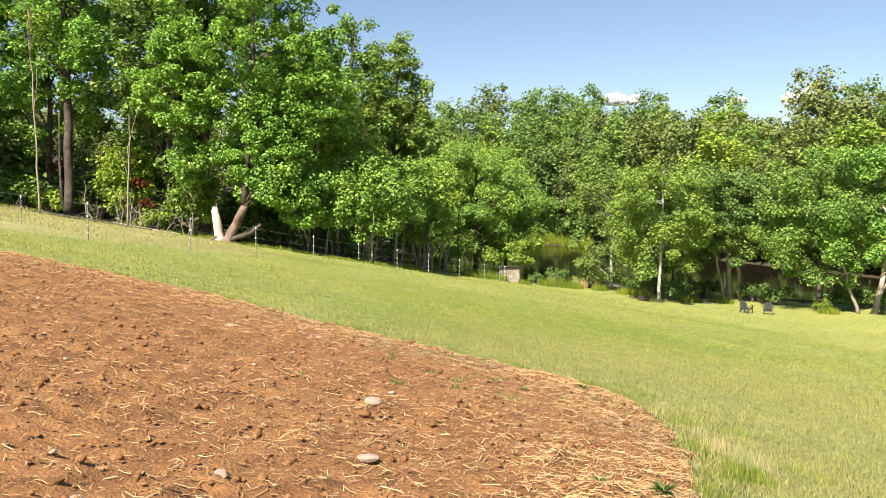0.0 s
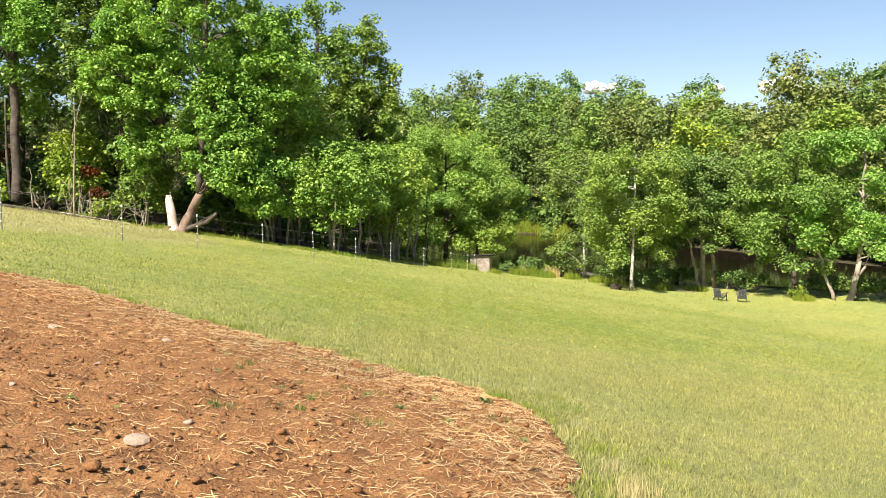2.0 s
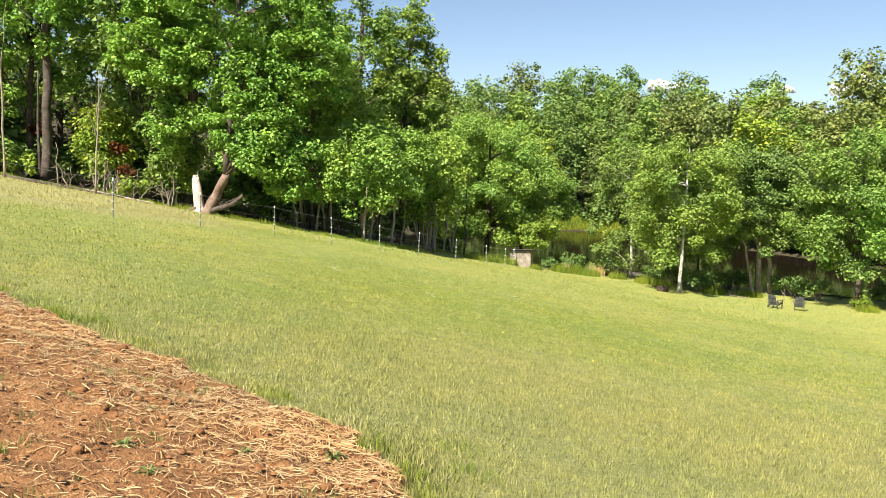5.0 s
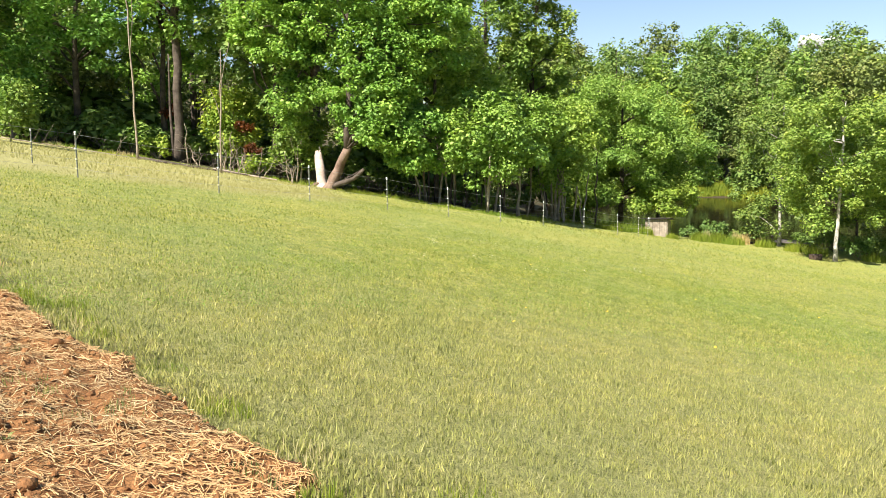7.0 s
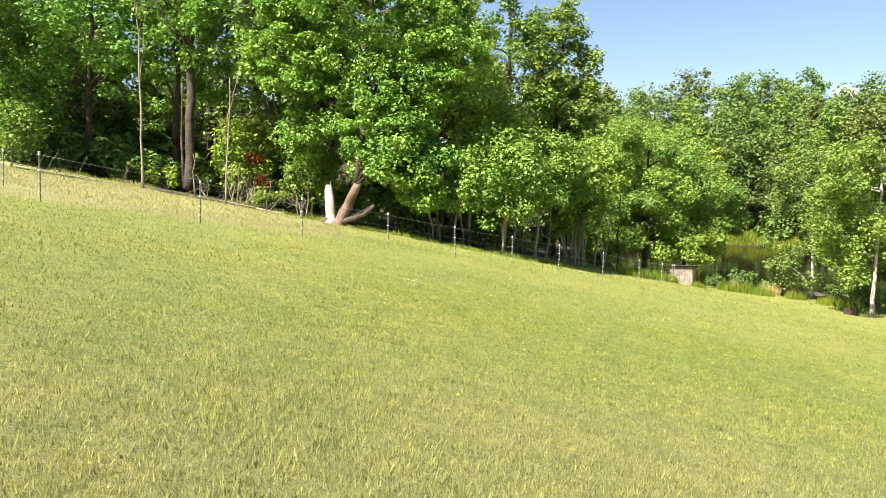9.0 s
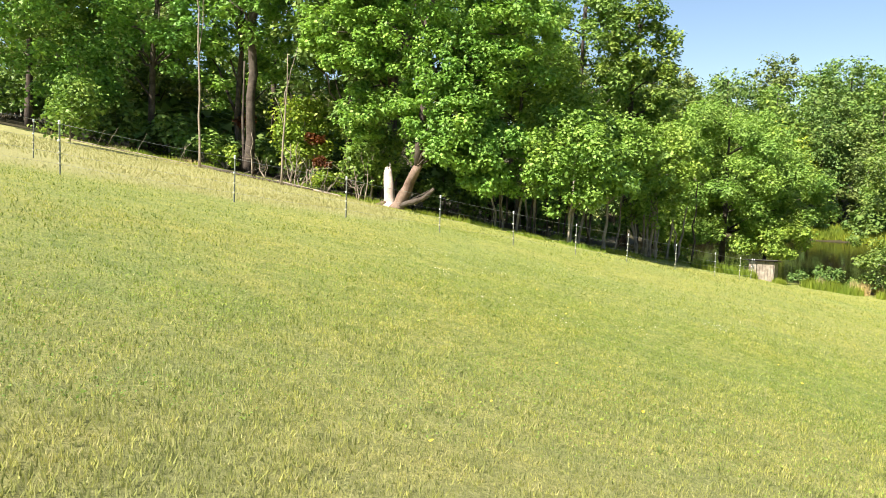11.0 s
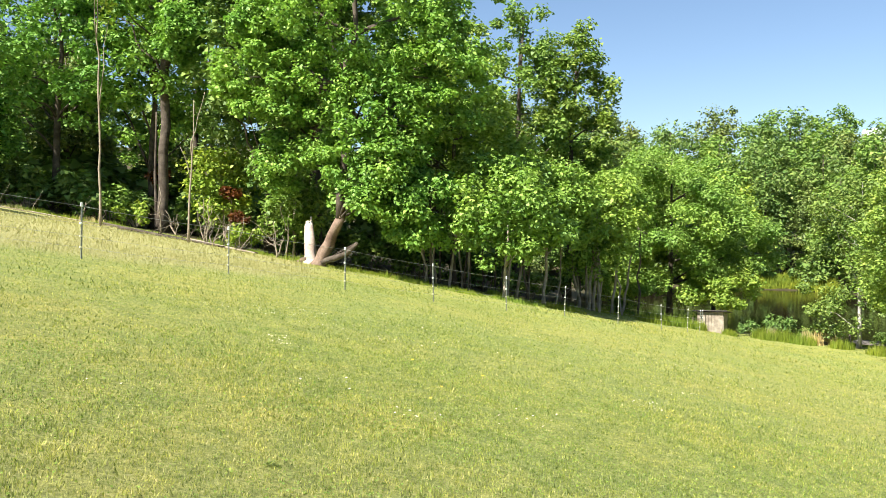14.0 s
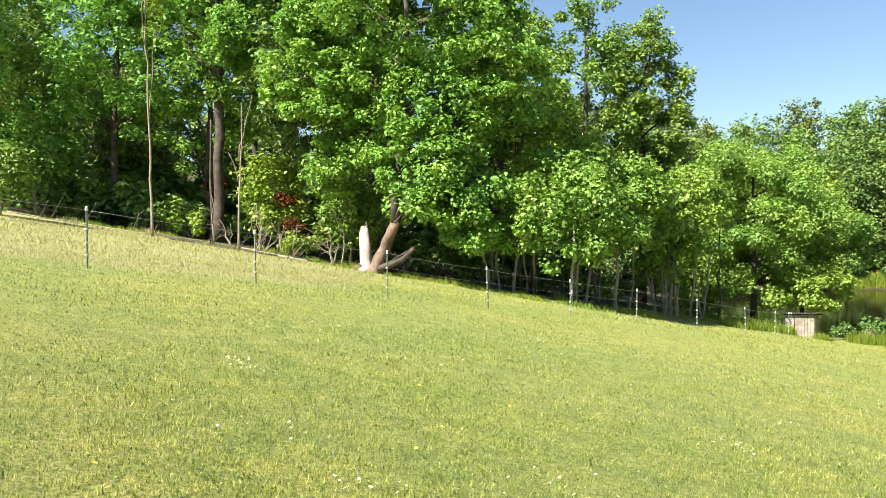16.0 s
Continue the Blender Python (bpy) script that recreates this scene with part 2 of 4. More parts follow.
def box(x0, y0, z0, x1, y1, z1, bev=0.0):
    """A box with chamfered long edges."""
    bm = bmesh.new()
    bmesh.ops.create_cube(bm, size=1)
    bmesh.ops.transform(bm, matrix=Matrix.LocRotScale(((x0 + x1) / 2, (y0 + y1) / 2, (z0 + z1) / 2), None, (x1 - x0, y1 - y0, z1 - z0)), verts=bm.verts)
    if bev:
        bmesh.ops.bevel(bm, geom=bm.edges[:], offset=bev, segments=1, affect="EDGES")
    return bm


def bm_mesh(name, bm, mat, m=None):
    if m is not None:
        bm.transform(m)
    me = bpy.data.meshes.new(name)
    bm.to_mesh(me)
    bm.free()
    me.materials.append(mat)
    return me


def curve_path(a, b, sag=0.0, n=6, jitter=0.0):
    t = np.linspace(0, 1, n)[:, None]
    p = np.asarray(a, float) * (1 - t) + np.asarray(b, float) * t
    p[:, 2] += sag * 4 * (t * (1 - t))[:, 0]
    if jitter:
        p[1:-1] += rng.normal(0, jitter, (n - 2, 3))
    return p


# ---------------- lie of the land ----------------
POND = np.array([(-9, 112), (-6, 98), (-1, 91.5), (5, 86.5), (13, 83), (20, 80), (27, 76.5), (36, 70), (52, 66), (60, 76), (48, 92), (44, 104), (40, 116), (34, 140), (20, 157), (4, 159), (-7, 146)], float)
PLOT = np.array([(-9.5, 17.5), (-5.9, 16.0), (-4.0, 15.2), (-1.75, 13.4), (-0.8, 12.65), (0.3, 12.05), (1.0, 11.45), (1.72, 10.95), (2.12, 10.3), (2.28, 9.3), (2.25, 8.0), (2.1, 7.1), (1.6, 5.2), (1.2, 3.0), (0.6, 0), (0.2, -6), (-26, -6), (-26, 26.5)], float)
WATER_Z = -7.55


def edge_distance(x, y, poly):
    """Distance from a polygon's edge, positive inside."""
    x, y = np.asarray(x, float), np.asarray(y, float)
    best, inside = np.full(x.shape, 1e9), np.zeros(x.shape, bool)
    for (ax, ay), (bx, by) in zip(poly, np.roll(poly, -1, 0)):
        dx, dy = bx - ax, by - ay
        t = np.clip(((x - ax) * dx + (y - ay) * dy) / (dx * dx + dy * dy), 0, 1)
        best = np.minimum(best, np.hypot(x - ax - t * dx, y - ay - t * dy))
        if ay != by:
            inside ^= ((ay > y) != (by > y)) & (x < (bx - ax) * (y - ay) / (by - ay) + ax)
    return np.where(inside, best, -best)


def smooth(a, b, v):
    t = np.clip((v - a) / (b - a), 0, 1)
    return t * t * (3 - 2 * t)


def ground_z(x, y):
    x, y = np.asarray(x, float), np.asarray(y, float)
    u = 0.157 * x + 0.0696 * y
    low = 6.3 + 1.2 * (1 - np.exp(-np.maximum(u - 6.3, 0) / 1.2))
    high = -9 - 8 * (1 - np.exp(np.minimum(u + 9, 0) / 8))
    z = -np.where(u > 6.3, low, np.where(u < -9, high, u))
    z = z + 0.05 * np.sin(x * 0.31 + 1) * np.sin(y * 0.27) * smooth(6, 20, np.hypot(x, y))
    d = edge_distance(x, y, POND)
    far = np.clip(((x - 22) * 0.55 + (y - 118) * 0.8) / 12, 0, 1)
    z = z + far * np.minimum(0.17 * np.maximum(-d, 0), 26)
    return z * (1 - smooth(-2.0, 4.0, d)) + -8.8 * smooth(-2.0, 4.0, d)


def gz(x, y):
    return float(ground_z(x, y))


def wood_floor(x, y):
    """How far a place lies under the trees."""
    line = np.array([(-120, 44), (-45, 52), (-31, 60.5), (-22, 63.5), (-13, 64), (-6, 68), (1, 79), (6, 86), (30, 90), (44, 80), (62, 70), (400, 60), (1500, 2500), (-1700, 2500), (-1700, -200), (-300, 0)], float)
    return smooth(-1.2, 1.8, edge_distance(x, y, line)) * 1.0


def dry_strip(x, y):
    """The uncut yellow strip beyond the fence on the higher ground."""
    line = np.array([(-60, 16), (-13.5, 27.5), (-9.3, 35.2), (-7.2, 41), (-10, 50), (-14, 58), (-24, 60), (-60, 48)], float)
    worn = 0.42 * (1 - smooth(3.0, 9.0, np.hypot((x - 4.2) * 0.8, (y - 8.5) * 0.55)))
    return np.maximum(0.66 * smooth(-0.6, 2.2, edge_distance(x, y, line)), worn)


def axis(lo, hi, a, b, step, far_steps):
    near = np.arange(a, b, step)
    s = np.linspace(0, 1, far_steps + 1)[1:] ** 2.6
    return np.concatenate([(a - s * (a - lo))[::-1], near, b + s * (hi - b)])


def grid_shape(gx, gy, h):
    X, Y = np.meshgrid(gx, gy)
    v = np.stack([X, Y, h(X, Y)], -1).reshape(-1, 3)
    i, j = np.meshgrid(np.arange(len(gy) - 1), np.arange(len(gx) - 1), indexing="ij")
    a = i * len(gx) + j
    return v, np.stack([a, a + 1, a + 1 + len(gx), a + len(gx)], -1).reshape(-1, 4)


def set_field(me, name, values):
    at = me.attributes.new(name, "FLOAT", "POINT")
    at.data.foreach_set("value", np.asarray(values, np.float32))


gv, gf = grid_shape(axis(-1800, 1800, -62, 62, 0.75, 26), axis(-1500, 2600, -8, 128, 0.75, 26), ground_z)
inside_plot = smooth(-0.1, 0.25, edge_distance(gv[:, 0], gv[:, 1], PLOT))
gv[:, 2] -= 0.05 * inside_plot
ground = part("ground", (gv, gf), GRASS, smooth=True)
set_field(ground.data, "dry", dry_strip(gv[:, 0], gv[:, 1]))
set_field(ground.data, "litter_shade", np.maximum(wood_floor(gv[:, 0], gv[:, 1]) * 0.95, inside_plot))
tagged(ground, "sloping mown meadow of yellow-green grass and woodland floor", "ground", kind="structure")

pond_v = np.concatenate([np.column_stack([POND, np.full(len(POND), WATER_Z)]), [[15, 115, WATER_Z]]])
n = len(POND)
pond = part("water", (pond_v, [(i, (i + 1) % n, n) for i in range(n)]), WATER)
tagged(pond, "dark brown still pond reflecting the trees", "pond", kind="structure")


# ---------------- trees ----------------
def leaves(centres, size, flat=0.6, out=None, narrow=0.62, simple=False):
    """One folded four-cornered leaf at each centre, facing mostly up and every way."""
    n = len(centres)
    nrm = rng.normal(0, 1, (n, 3))
    nrm[:, 2] = np.abs(nrm[:, 2]) + flat
    if out is not None:
        nrm += out * 1.1
    nrm /= np.linalg.norm(nrm, axis=1)[:, None]
    a = np.cross(nrm, rng.normal(0, 1, (n, 3)))
    a /= np.linalg.norm(a, axis=1)[:, None]
    b = np.cross(nrm, a)
    s = size * rng.uniform(0.6, 1.35, (n, 1))
    w = s * narrow
    if simple:
        v = np.stack([centres - a * s * 0.5, centres + a * s * 0.35 + b * w * 0.65, centres + a * s * 0.35 - b * w * 0.65 - nrm * s * 0.15], 1).reshape(-1, 3)
        return v, np.arange(3 * n).reshape(-1, 3)
    side = centres + a * s * 0.08 + nrm * w * 0.25
    v = np.stack([centres - a * s * 0.5, side + b * w * 0.55, centres + a * s * 0.55 - nrm * s * 0.12, side - b * w * 0.55], 1).reshape(-1, 3)
    return v, np.arange(4 * n).reshape(-1, 4)


def clumps_in(centre, radii, count, hollow=0.45, low_cut=-0.9):
    """Places of leaf clumps in an uneven egg, more of them near its skin."""
    out = []
    while len(out) < count:
        d = rng.normal(0, 1, 3)
        d /= np.linalg.norm(d)
        if d[2] < low_cut:
            continue
        lump = 0.98 + 0.10 * math.sin(3 * d[0] + 5 * d[2] + centre[0]) + 0.07 * math.sin(7 * d[1] - 4 * d[0] + centre[1])
        r = (hollow + (1 - hollow) * rng.uniform(0, 1) ** 0.6) * lump
        out.append(np.asarray(centre) + d * np.asarray(radii) * r)
    return np.array(out)


def crown_leaves(clumps, total, spread, size, flat=0.9, simple=False):
    k = len(clumps)
    w = rng.uniform(0.5, 1.5, k)
    per = np.maximum((total * w / w.sum()).astype(int), 4)
    c = np.repeat(clumps, per, 0)
    r = np.repeat(spread * rng.uniform(0.6, 1.35, k), per)[:, None]
    d = rng.normal(0, 1, (len(c), 3))
    d /= np.linalg.norm(d, axis=1)[:, None]
    p = c + d * r * rng.uniform(0.15, 1.15, (len(c), 1)) ** 0.6 * np.array([1, 1, 0.72])
    return leaves(p, size, flat, d, 0.75 if simple else 0.62, simple)


def stem(base, top, r0, r1, n=9, jitter=0.12, flare=1.35):
    p = curve_path(base, top, 0, n, jitter)
    t = np.linspace(0, 1, n)
    r = r0 * (1 - t) + r1 * t
    r[0] *= flare
    return tube(p, r, 10, 0.06), p


def limbs_to(trunk, clumps, count, r):
    """Boughs that leave the trunk and reach to some of the clumps."""
    out = []
    for c in clumps[rng.permutation(len(clumps))[:count]]:
        below = trunk[trunk[:, 2] < c[2] - 0.3]
        a = below[-1] if len(below) else trunk[len(trunk) // 3]
        a = a if rng.uniform() < 0.6 or len(below) < 4 else below[rng.integers(len(below) // 2, len(below))]
        p = curve_path(a, c, 0.06 * np.linalg.norm(c - a), 6, 0.12)
        out.append(tube(p, np.linspace(r, r * 0.2, 6) * rng.uniform(0.6, 1.1), 6))
    return out


def tree(name, xy, height, r, crown_r, crown_from, total, leaf, mat, bark, label, group="", lean=(0, 0), egg=1.0, clump=0.72, count=115, boughs=12, local=False, sunk=0.25, hollow=0.4, bend=0.12, simple=False):
    """A tree whose crown fills from crown_from to height above its foot."""
    at = (xy[0], xy[1], 0 if local else gz(*xy) - sunk)
    ob = thing(name, at, label, "tree", group)
    top = np.array([lean[0], lean[1], height * 0.9])
    shape, path = stem((0, 0, 0), top, r, r * 0.2, 9, bend)
    mid = np.array([lean[0] * 0.7, lean[1] * 0.7, (height + crown_from) / 2])
    cl = clumps_in(mid, (crown_r, crown_r * egg, (height - crown_from) / 2), count, hollow)
    part("trunk", join([shape] + limbs_to(path, cl, boughs, r * 0.38)), bark, ob, smooth=True)
    part("crown", crown_leaves(cl, total, clump, leaf, 0.9, simple), mat, ob)
    return ob


GROUP_WOOD, GROUP_FAR, GROUP_BANK = "trees of the near wood", "trees of the far wooded hillside", "trees along the pond bank"

# The many-stemmed tree at the wood's edge, with its broken pale stump.
SYC = Vector((-15.65, 59.5, gz(-15.65, 59.5) - 0.1))
syc = thing("sycamore_tree", SYC, "large sycamore with pale broken stump and leaning trunk", "tree", GROUP_WOOD)
lean_a, _ = stem((0.5, -0.3, -0.2), (2.0, -0.5, 2.7), 0.38, 0.24, 7, 0.05, 1.55)
lean_b, lean_path = stem((1.95, -0.5, 2.58), (2.9, 0.0, 20.0), 0.25, 0.07, 13, 0.16, 1.0)
part("leaning_trunk", lean_a, BARK_RED, syc, "reddish leaning trunk with stripped bark", True)
part("upper_trunk", lean_b, BARK, syc, smooth=True)
low = tube([(0.7, -0.4, 0.2), (1.2, -0.5, 0.34), (1.8, -0.65, 0.48), (2.4, -0.75, 0.72), (2.85, -0.85, 1.05), (3.1, -0.9, 1.3)], [0.22, 0.18, 0.155, 0.14, 0.12, 0.09], 9, 0.07)
part("low_limb", low, BARK, syc, "low limb lying along the ground", True)
root, _ = stem((-0.1, -0.2, 0.28), (-1.3, -0.6, 0.06), 0.2, 0.06, 6, 0.04, 1.0)
part("root", root, BARK_RED, syc, smooth=True)
p = np.array([(0.05, -0.1, -0.3), (0.03, -0.05, 0.15), (-0.08, 0.2, 0.6), (-0.24, 0.5, 1.2), (-0.42, 0.8, 1.75), (-0.56, 1.0, 2.15), (-0.68, 1.15, 2.45)])
part("stump", tube(p, [0.62, 0.44, 0.34, 0.30, 0.29, 0.25, 0.12], 12, 0.09), DEADWOOD, syc, "pale barkless broken stump", True)
part("splinter", tube([(-0.3, 0.8, 1.7), (-0.43, 1.02, 2.25), (-0.5, 1.15, 2.75)], [0.14, 0.12, 0.03], 6), DEADWOOD, syc)
cl = np.concatenate([
    clumps_in((3.4, 0.1, 6.8), (3.4, 2.3, 4.4), 150, 0.6),
    clumps_in((4.6, -0.6, 4.6), (2.6, 2.0, 2.6), 55, 0.5),
    clumps_in((6.6, 0.6, 3.2), (2.2, 1.8, 2.6), 50, 0.5),
    clumps_in((-1.7, 0.4, 5.6), (1.6, 1.4, 2.0), 26, 0.5),
    clumps_in((1.4, 0.3, 15.0), (6.4, 4.4, 7.0), 260, 0.62),
    clumps_in((-2.6, -0.4, 11.0), (3.0, 2.4, 3.8), 75, 0.55),
    clumps_in((6.6, 1.2, 10.6), (3.2, 3.0, 5.0), 110, 0.55)])
for sh in limbs_to(lean_path, cl, 44, 0.10):
    part("bough", sh, BARK, syc, smooth=True)
part("crown", crown_leaves(cl, 92000, 0.66, 0.235, 0.8), LEAF_SYC, syc)

back = thing("wood_tree", (-18.66, 66.55, gz(-18.66, 66.55) - 0.2), "tall dark-barked tree with a pale crooked limb", "tree", GROUP_WOOD)
bs, back_path = stem((0, 0, 0), (0.5, 0.2, 21), 0.5, 0.1, 12, 0.12, 1.3)
part("trunk", bs, BARK, back, smooth=True)
part("limb", tube([(0.05, -0.2, 4.6), (-0.9, -0.5, 5.6), (-1.9, -0.8, 7.2), (-2.4, -0.9, 9.4), (-2.2, -0.9, 12)], [0.22, 0.2, 0.18, 0.13, 0.05], 9, 0.06), BARK_PALE, back, "pale crooked limb", True)
bcl = clumps_in((0.3, 0, 15), (4.8, 4.2, 7), 90, 0.45)
part("crown", crown_leaves(bcl, 16000, 0.9, 0.29), LEAF_MAPLE, back)
for sh in limbs_to(back_path, bcl, 16, 0.12):
    part("bough", sh, BARK, back, smooth=True)

# The tall forked tree and its neighbours on the higher edge.
oak = thing("forked_tree", (-28.3, 64.6, gz(-28.3, 64.6) - 0.2), "tall forked grey-barked tree with a high crown", "tree", GROUP_WOOD)
o1, op = stem((0, 0, 0), (-0.1, 0.2, 12.5), 0.36, 0.26, 10, 0.07, 1.45)
o2, o2p = stem((-0.1, 0.2, 12.3), (-1.2, 0.6, 22), 0.26, 0.07, 9, 0.15, 1.0)
o3, o3p = stem((-0.05, 0.1, 9.6), (2.2, -0.3, 20), 0.19, 0.05, 10, 0.14, 1.0)
o4, _ = stem((-0.1, -0.1, 10.2), (-3.3, -0.5, 15.0), 0.10, 0.025, 7, 0.15, 1.0)
o5, _ = stem((-0.7, 0.3, -0.1), (-0.75, 0.3, 8.0), 0.14, 0.05, 7, 0.05, 1.2)
part("trunk", join([o1, o2, o3, o4, o5]), BARK, oak, smooth=True)
ocl = np.concatenate([clumps_in((-1, 0, 17.5), (4.6, 4, 5), 60, 0.5), clumps_in((2.6, -1.2, 12.6), (2.8, 2, 2.2), 24, 0.4)])
for sh in limbs_to(o2p, ocl, 18, 0.11) + limbs_to(o3p, ocl, 14, 0.09):
    part("bough", sh, BARK, oak, smooth=True)
part("crown", crown_leaves(ocl, 24000, 0.85, 0.25), LEAF_SYC, oak)

sap = thing("sapling", (-26.6, 56.2, gz(-26.6, 56.2) - 0.1), "slender pale bare sapling with a thin leafy top", "tree", GROUP_WOOD)
s1, sp = stem((0, 0, 0), (-0.5, 0.2, 13.5), 0.075, 0.025, 14, 0.05, 1.3)
scl = clumps_in((-0.5, 0.2, 13.5), (1.3, 1.2, 2.2), 14)
part("trunk", join([s1] + limbs_to(sp, scl, 8, 0.03)), STICK, sap, smooth=True)
part("crown", crown_leaves(scl, 900, 0.5, 0.22), LEAF_GOLD, sap)

dead = thing("dead_sapling", (-20.35, 54.9, gz(-20.35, 54.9) - 0.1), "bare standing dead sapling without leaves", "tree", GROUP_WOOD)
s1, sp = stem((0, 0, 0), (0.25, 0, 7.4), 0.065, 0.02, 9, 0.04, 1.2)
part("trunk", join([s1, stem((0.1, 0, 4.6), (0.75, 0.2, 7.8), 0.035, 0.012, 6, 0.06)[0], stem((0.08, 0, 3.4), (-0.4, -0.2, 5.0), 0.025, 0.01, 5, 0.04)[0]]), STICK, dead, smooth=True)

# Wood trees: (x, y, height, trunk, crown radius, crown foot, leaves, leaf size, tone)
WOOD = [
    (-20.72, 64.6, 22, 0.27, 4.4, 4.5, 11000, 0.33, LEAF_DEEP, BARK), (-36.5, 64.5, 19, 0.30, 4.8, 4.5, 13000, 0.29, LEAF_SYC, BARK),
    (-31.0, 67.5, 19, 0.28, 4.8, 4.5, 13000, 0.29, LEAF_SYC, BARK), (-40.5, 53.5, 17, 0.30, 5.4, 2.2, 13000, 0.29, LEAF_SYC, BARK),
    (-45.0, 62.0, 18, 0.30, 5.2, 3.5, 12000, 0.30, LEAF_MAPLE, BARK), (-5.2, 61.3, 8.2, 0.08, 3.3, 1.9, 14000, 0.24, LEAF_MAPLE_LIT, BARK_PALE),
    (-3.8, 66.6, 9.2, 0.11, 3.3, 2.3, 13000, 0.24, LEAF_MAPLE_LIT, BARK_PALE), (-1.4, 72.0, 9.2, 0.12, 3.3, 2.3, 10000, 0.26, LEAF_MAPLE_LIT, BARK_PALE),
    (-10.5, 71.0, 17, 0.22, 4.6, 3.0, 15000, 0.28, LEAF_MAPLE_LIT, BARK), (-14.5, 78.0, 22, 0.3, 5.0, 4.0, 15000, 0.30, LEAF_MAPLE, BARK),
    (-9.6, 88.0, 26.5, 0.34, 4.8, 5.0, 19000, 0.30, LEAF_MAPLE, BARK), (-5.4, 90.0, 25.0, 0.34, 3.7, 8.0, 16000, 0.30, LEAF_MAPLE, BARK),
    (-24.5, 75.0, 24, 0.32, 5.2, 5.0, 10000, 0.36, LEAF_MAPLE, BARK), (-34.0, 78.0, 24, 0.34, 5.4, 5.0, 9000, 0.38, LEAF_DEEP, BARK),
    (-46.0, 76.0, 23, 0.34, 5.6, 4.0, 9000, 0.38, LEAF_DEEP, BARK), (-23.3, 63.8, 6.5, 0.07, 2.2, 1.2, 3600, 0.26, LEAF_GOLD, STICK),
    (-31.6, 51.0, 4.0, 0.05, 1.5, 0.4, 2600, 0.22, LEAF_MAPLE, STICK),
    (-18.8, 64.0, 6.0, 0.08, 2.0, 1.0, 3600, 0.26, LEAF_MAPLE, STICK), (-38.5, 60.0, 8.0, 0.09, 2.6, 1.4, 4800, 0.26, LEAF_SYC, STICK),
]
for x, y, h, r, cr, cf, n, ls, mat, bark in WOOD:
    tall = h > 15
    tree("wood_tree" if tall else "young_tree", (x, y), h, r, cr, cf, n, ls, mat, bark,
         "tall deep-green broadleaf tree in the wood" if tall else "young bright-green broadleaf tree at the wood's edge", GROUP_WOOD,
         lean=(rng.uniform(-0.6, 0.6), rng.uniform(-0.4, 0.4)), count=int(36 + cr * 22), clump=0.95 if tall else 0.78, boughs=14 if tall else 5, bend=0.12 if tall else 0.04, simple=tall)

# Trees along the pond.
BANK = [
    (3.2, 84.6, 14.2, 0.26, 7.0, 0.7, 92000, 0.185, LEAF_MAPLE_LIT, BARK, "broad round maple with foliage hanging to the bank"),
    (-1.5, 92.0, 14.8, 0.22, 5.2, 2.0, 21000, 0.228, LEAF_GOLD, BARK, "yellow-green broadleaf tree behind the maple"),
    (6.8, 93.0, 15.0, 0.22, 4.6, 3.0, 21000, 0.228, LEAF_GOLD, BARK, "yellow-green broadleaf tree behind the maple"),
    (15.6, 78.6, 12.6, 0.14, 3.6, 0.9, 21000, 0.190, LEAF_DEEP, BIRCH, "slim silver-barked tree on the pond bank"),
    (17.3, 67.8, 12.0, 0.14, 4.5, 2.3, 35000, 0.182, LEAF_MAPLE, BIRCH, "silver-barked tree with light-green leaves on the mown bank"),
    (24.4, 72.2, 12.3, 0.24, 5.3, 2.9, 38500, 0.190, LEAF_DEEP, BARK_PALE, "pale twin-trunked tree behind the garden chairs"),
    (29.3, 66.0, 13.2, 0.17, 5.0, 2.0, 33250, 0.190, LEAF_MAPLE, BARK, "dense green broadleaf tree over the pond bank"),
    (38.5, 62.0, 14.5, 0.2, 5.0, 2.6, 19250, 0.236, LEAF_MAPLE, BARK, "dense green broadleaf tree over the pond bank"),
    (20.8, 76.8, 11.5, 0.12, 3.8, 0.4, 17500, 0.205, LEAF_DEEP, BARK, "slim dark-green tree on the pond bank"),
]
for x, y, h, r, cr, cf, n, ls, mat, bark, label in BANK:
    bank = tree("bank_tree", (x, y), h, r, cr, cf, n, ls, mat, bark, label, GROUP_BANK, bend=0.045, lean=(rng.uniform(-0.3, 0.3), rng.uniform(-0.3, 0.3)), count=int(30 + cr * 20), clump=0.86 if cr < 6 else 1.08, hollow=0.4 if cr < 6 else 0.5, boughs=16, simple=True)
    if cr > 6:
        low_cl = np.concatenate([clumps_in((3.4, -3.0, 3.0), (2.8, 2.2, 1.7), 34, 0.3), clumps_in((-3.0, -3.2, 3.6), (2.8, 2.2, 2.2), 34, 0.3)])
        part("low_foliage", crown_leaves(low_cl, 17000, 0.8, 0.185, 0.9, True), mat, bank)
tw = thing("twin_trunk_tree", (25.2, 71.6, gz(25.2, 71.6) - 0.2), "pale slim second trunk leaning beside the twin tree", "tree", GROUP_BANK)
t1, tp = stem((0, 0, 0), (-0.9, 0.2, 9.5), 0.19, 0.06, 9, 0.08, 1.3)
t2, _ = stem((-1.3, -0.1, 0), (-2.6, 0.2, 5.5), 0.15, 0.06, 8, 0.08, 1.3)
part("trunk", join([t1, t2]), BARK_PALE, tw, smooth=True)
part("crown", crown_leaves(clumps_in((-1, 0, 8.5), (2.4, 2.2, 2.6), 22), 7500, 0.8, 0.21, 0.9, True), LEAF_DEEP, tw)
fk = thing("forked_bank_tree", (32.2, 63.3, gz(32.2, 63.3) - 0.2), "pale forked tree with a spreading light-green crown", "tree", GROUP_BANK)
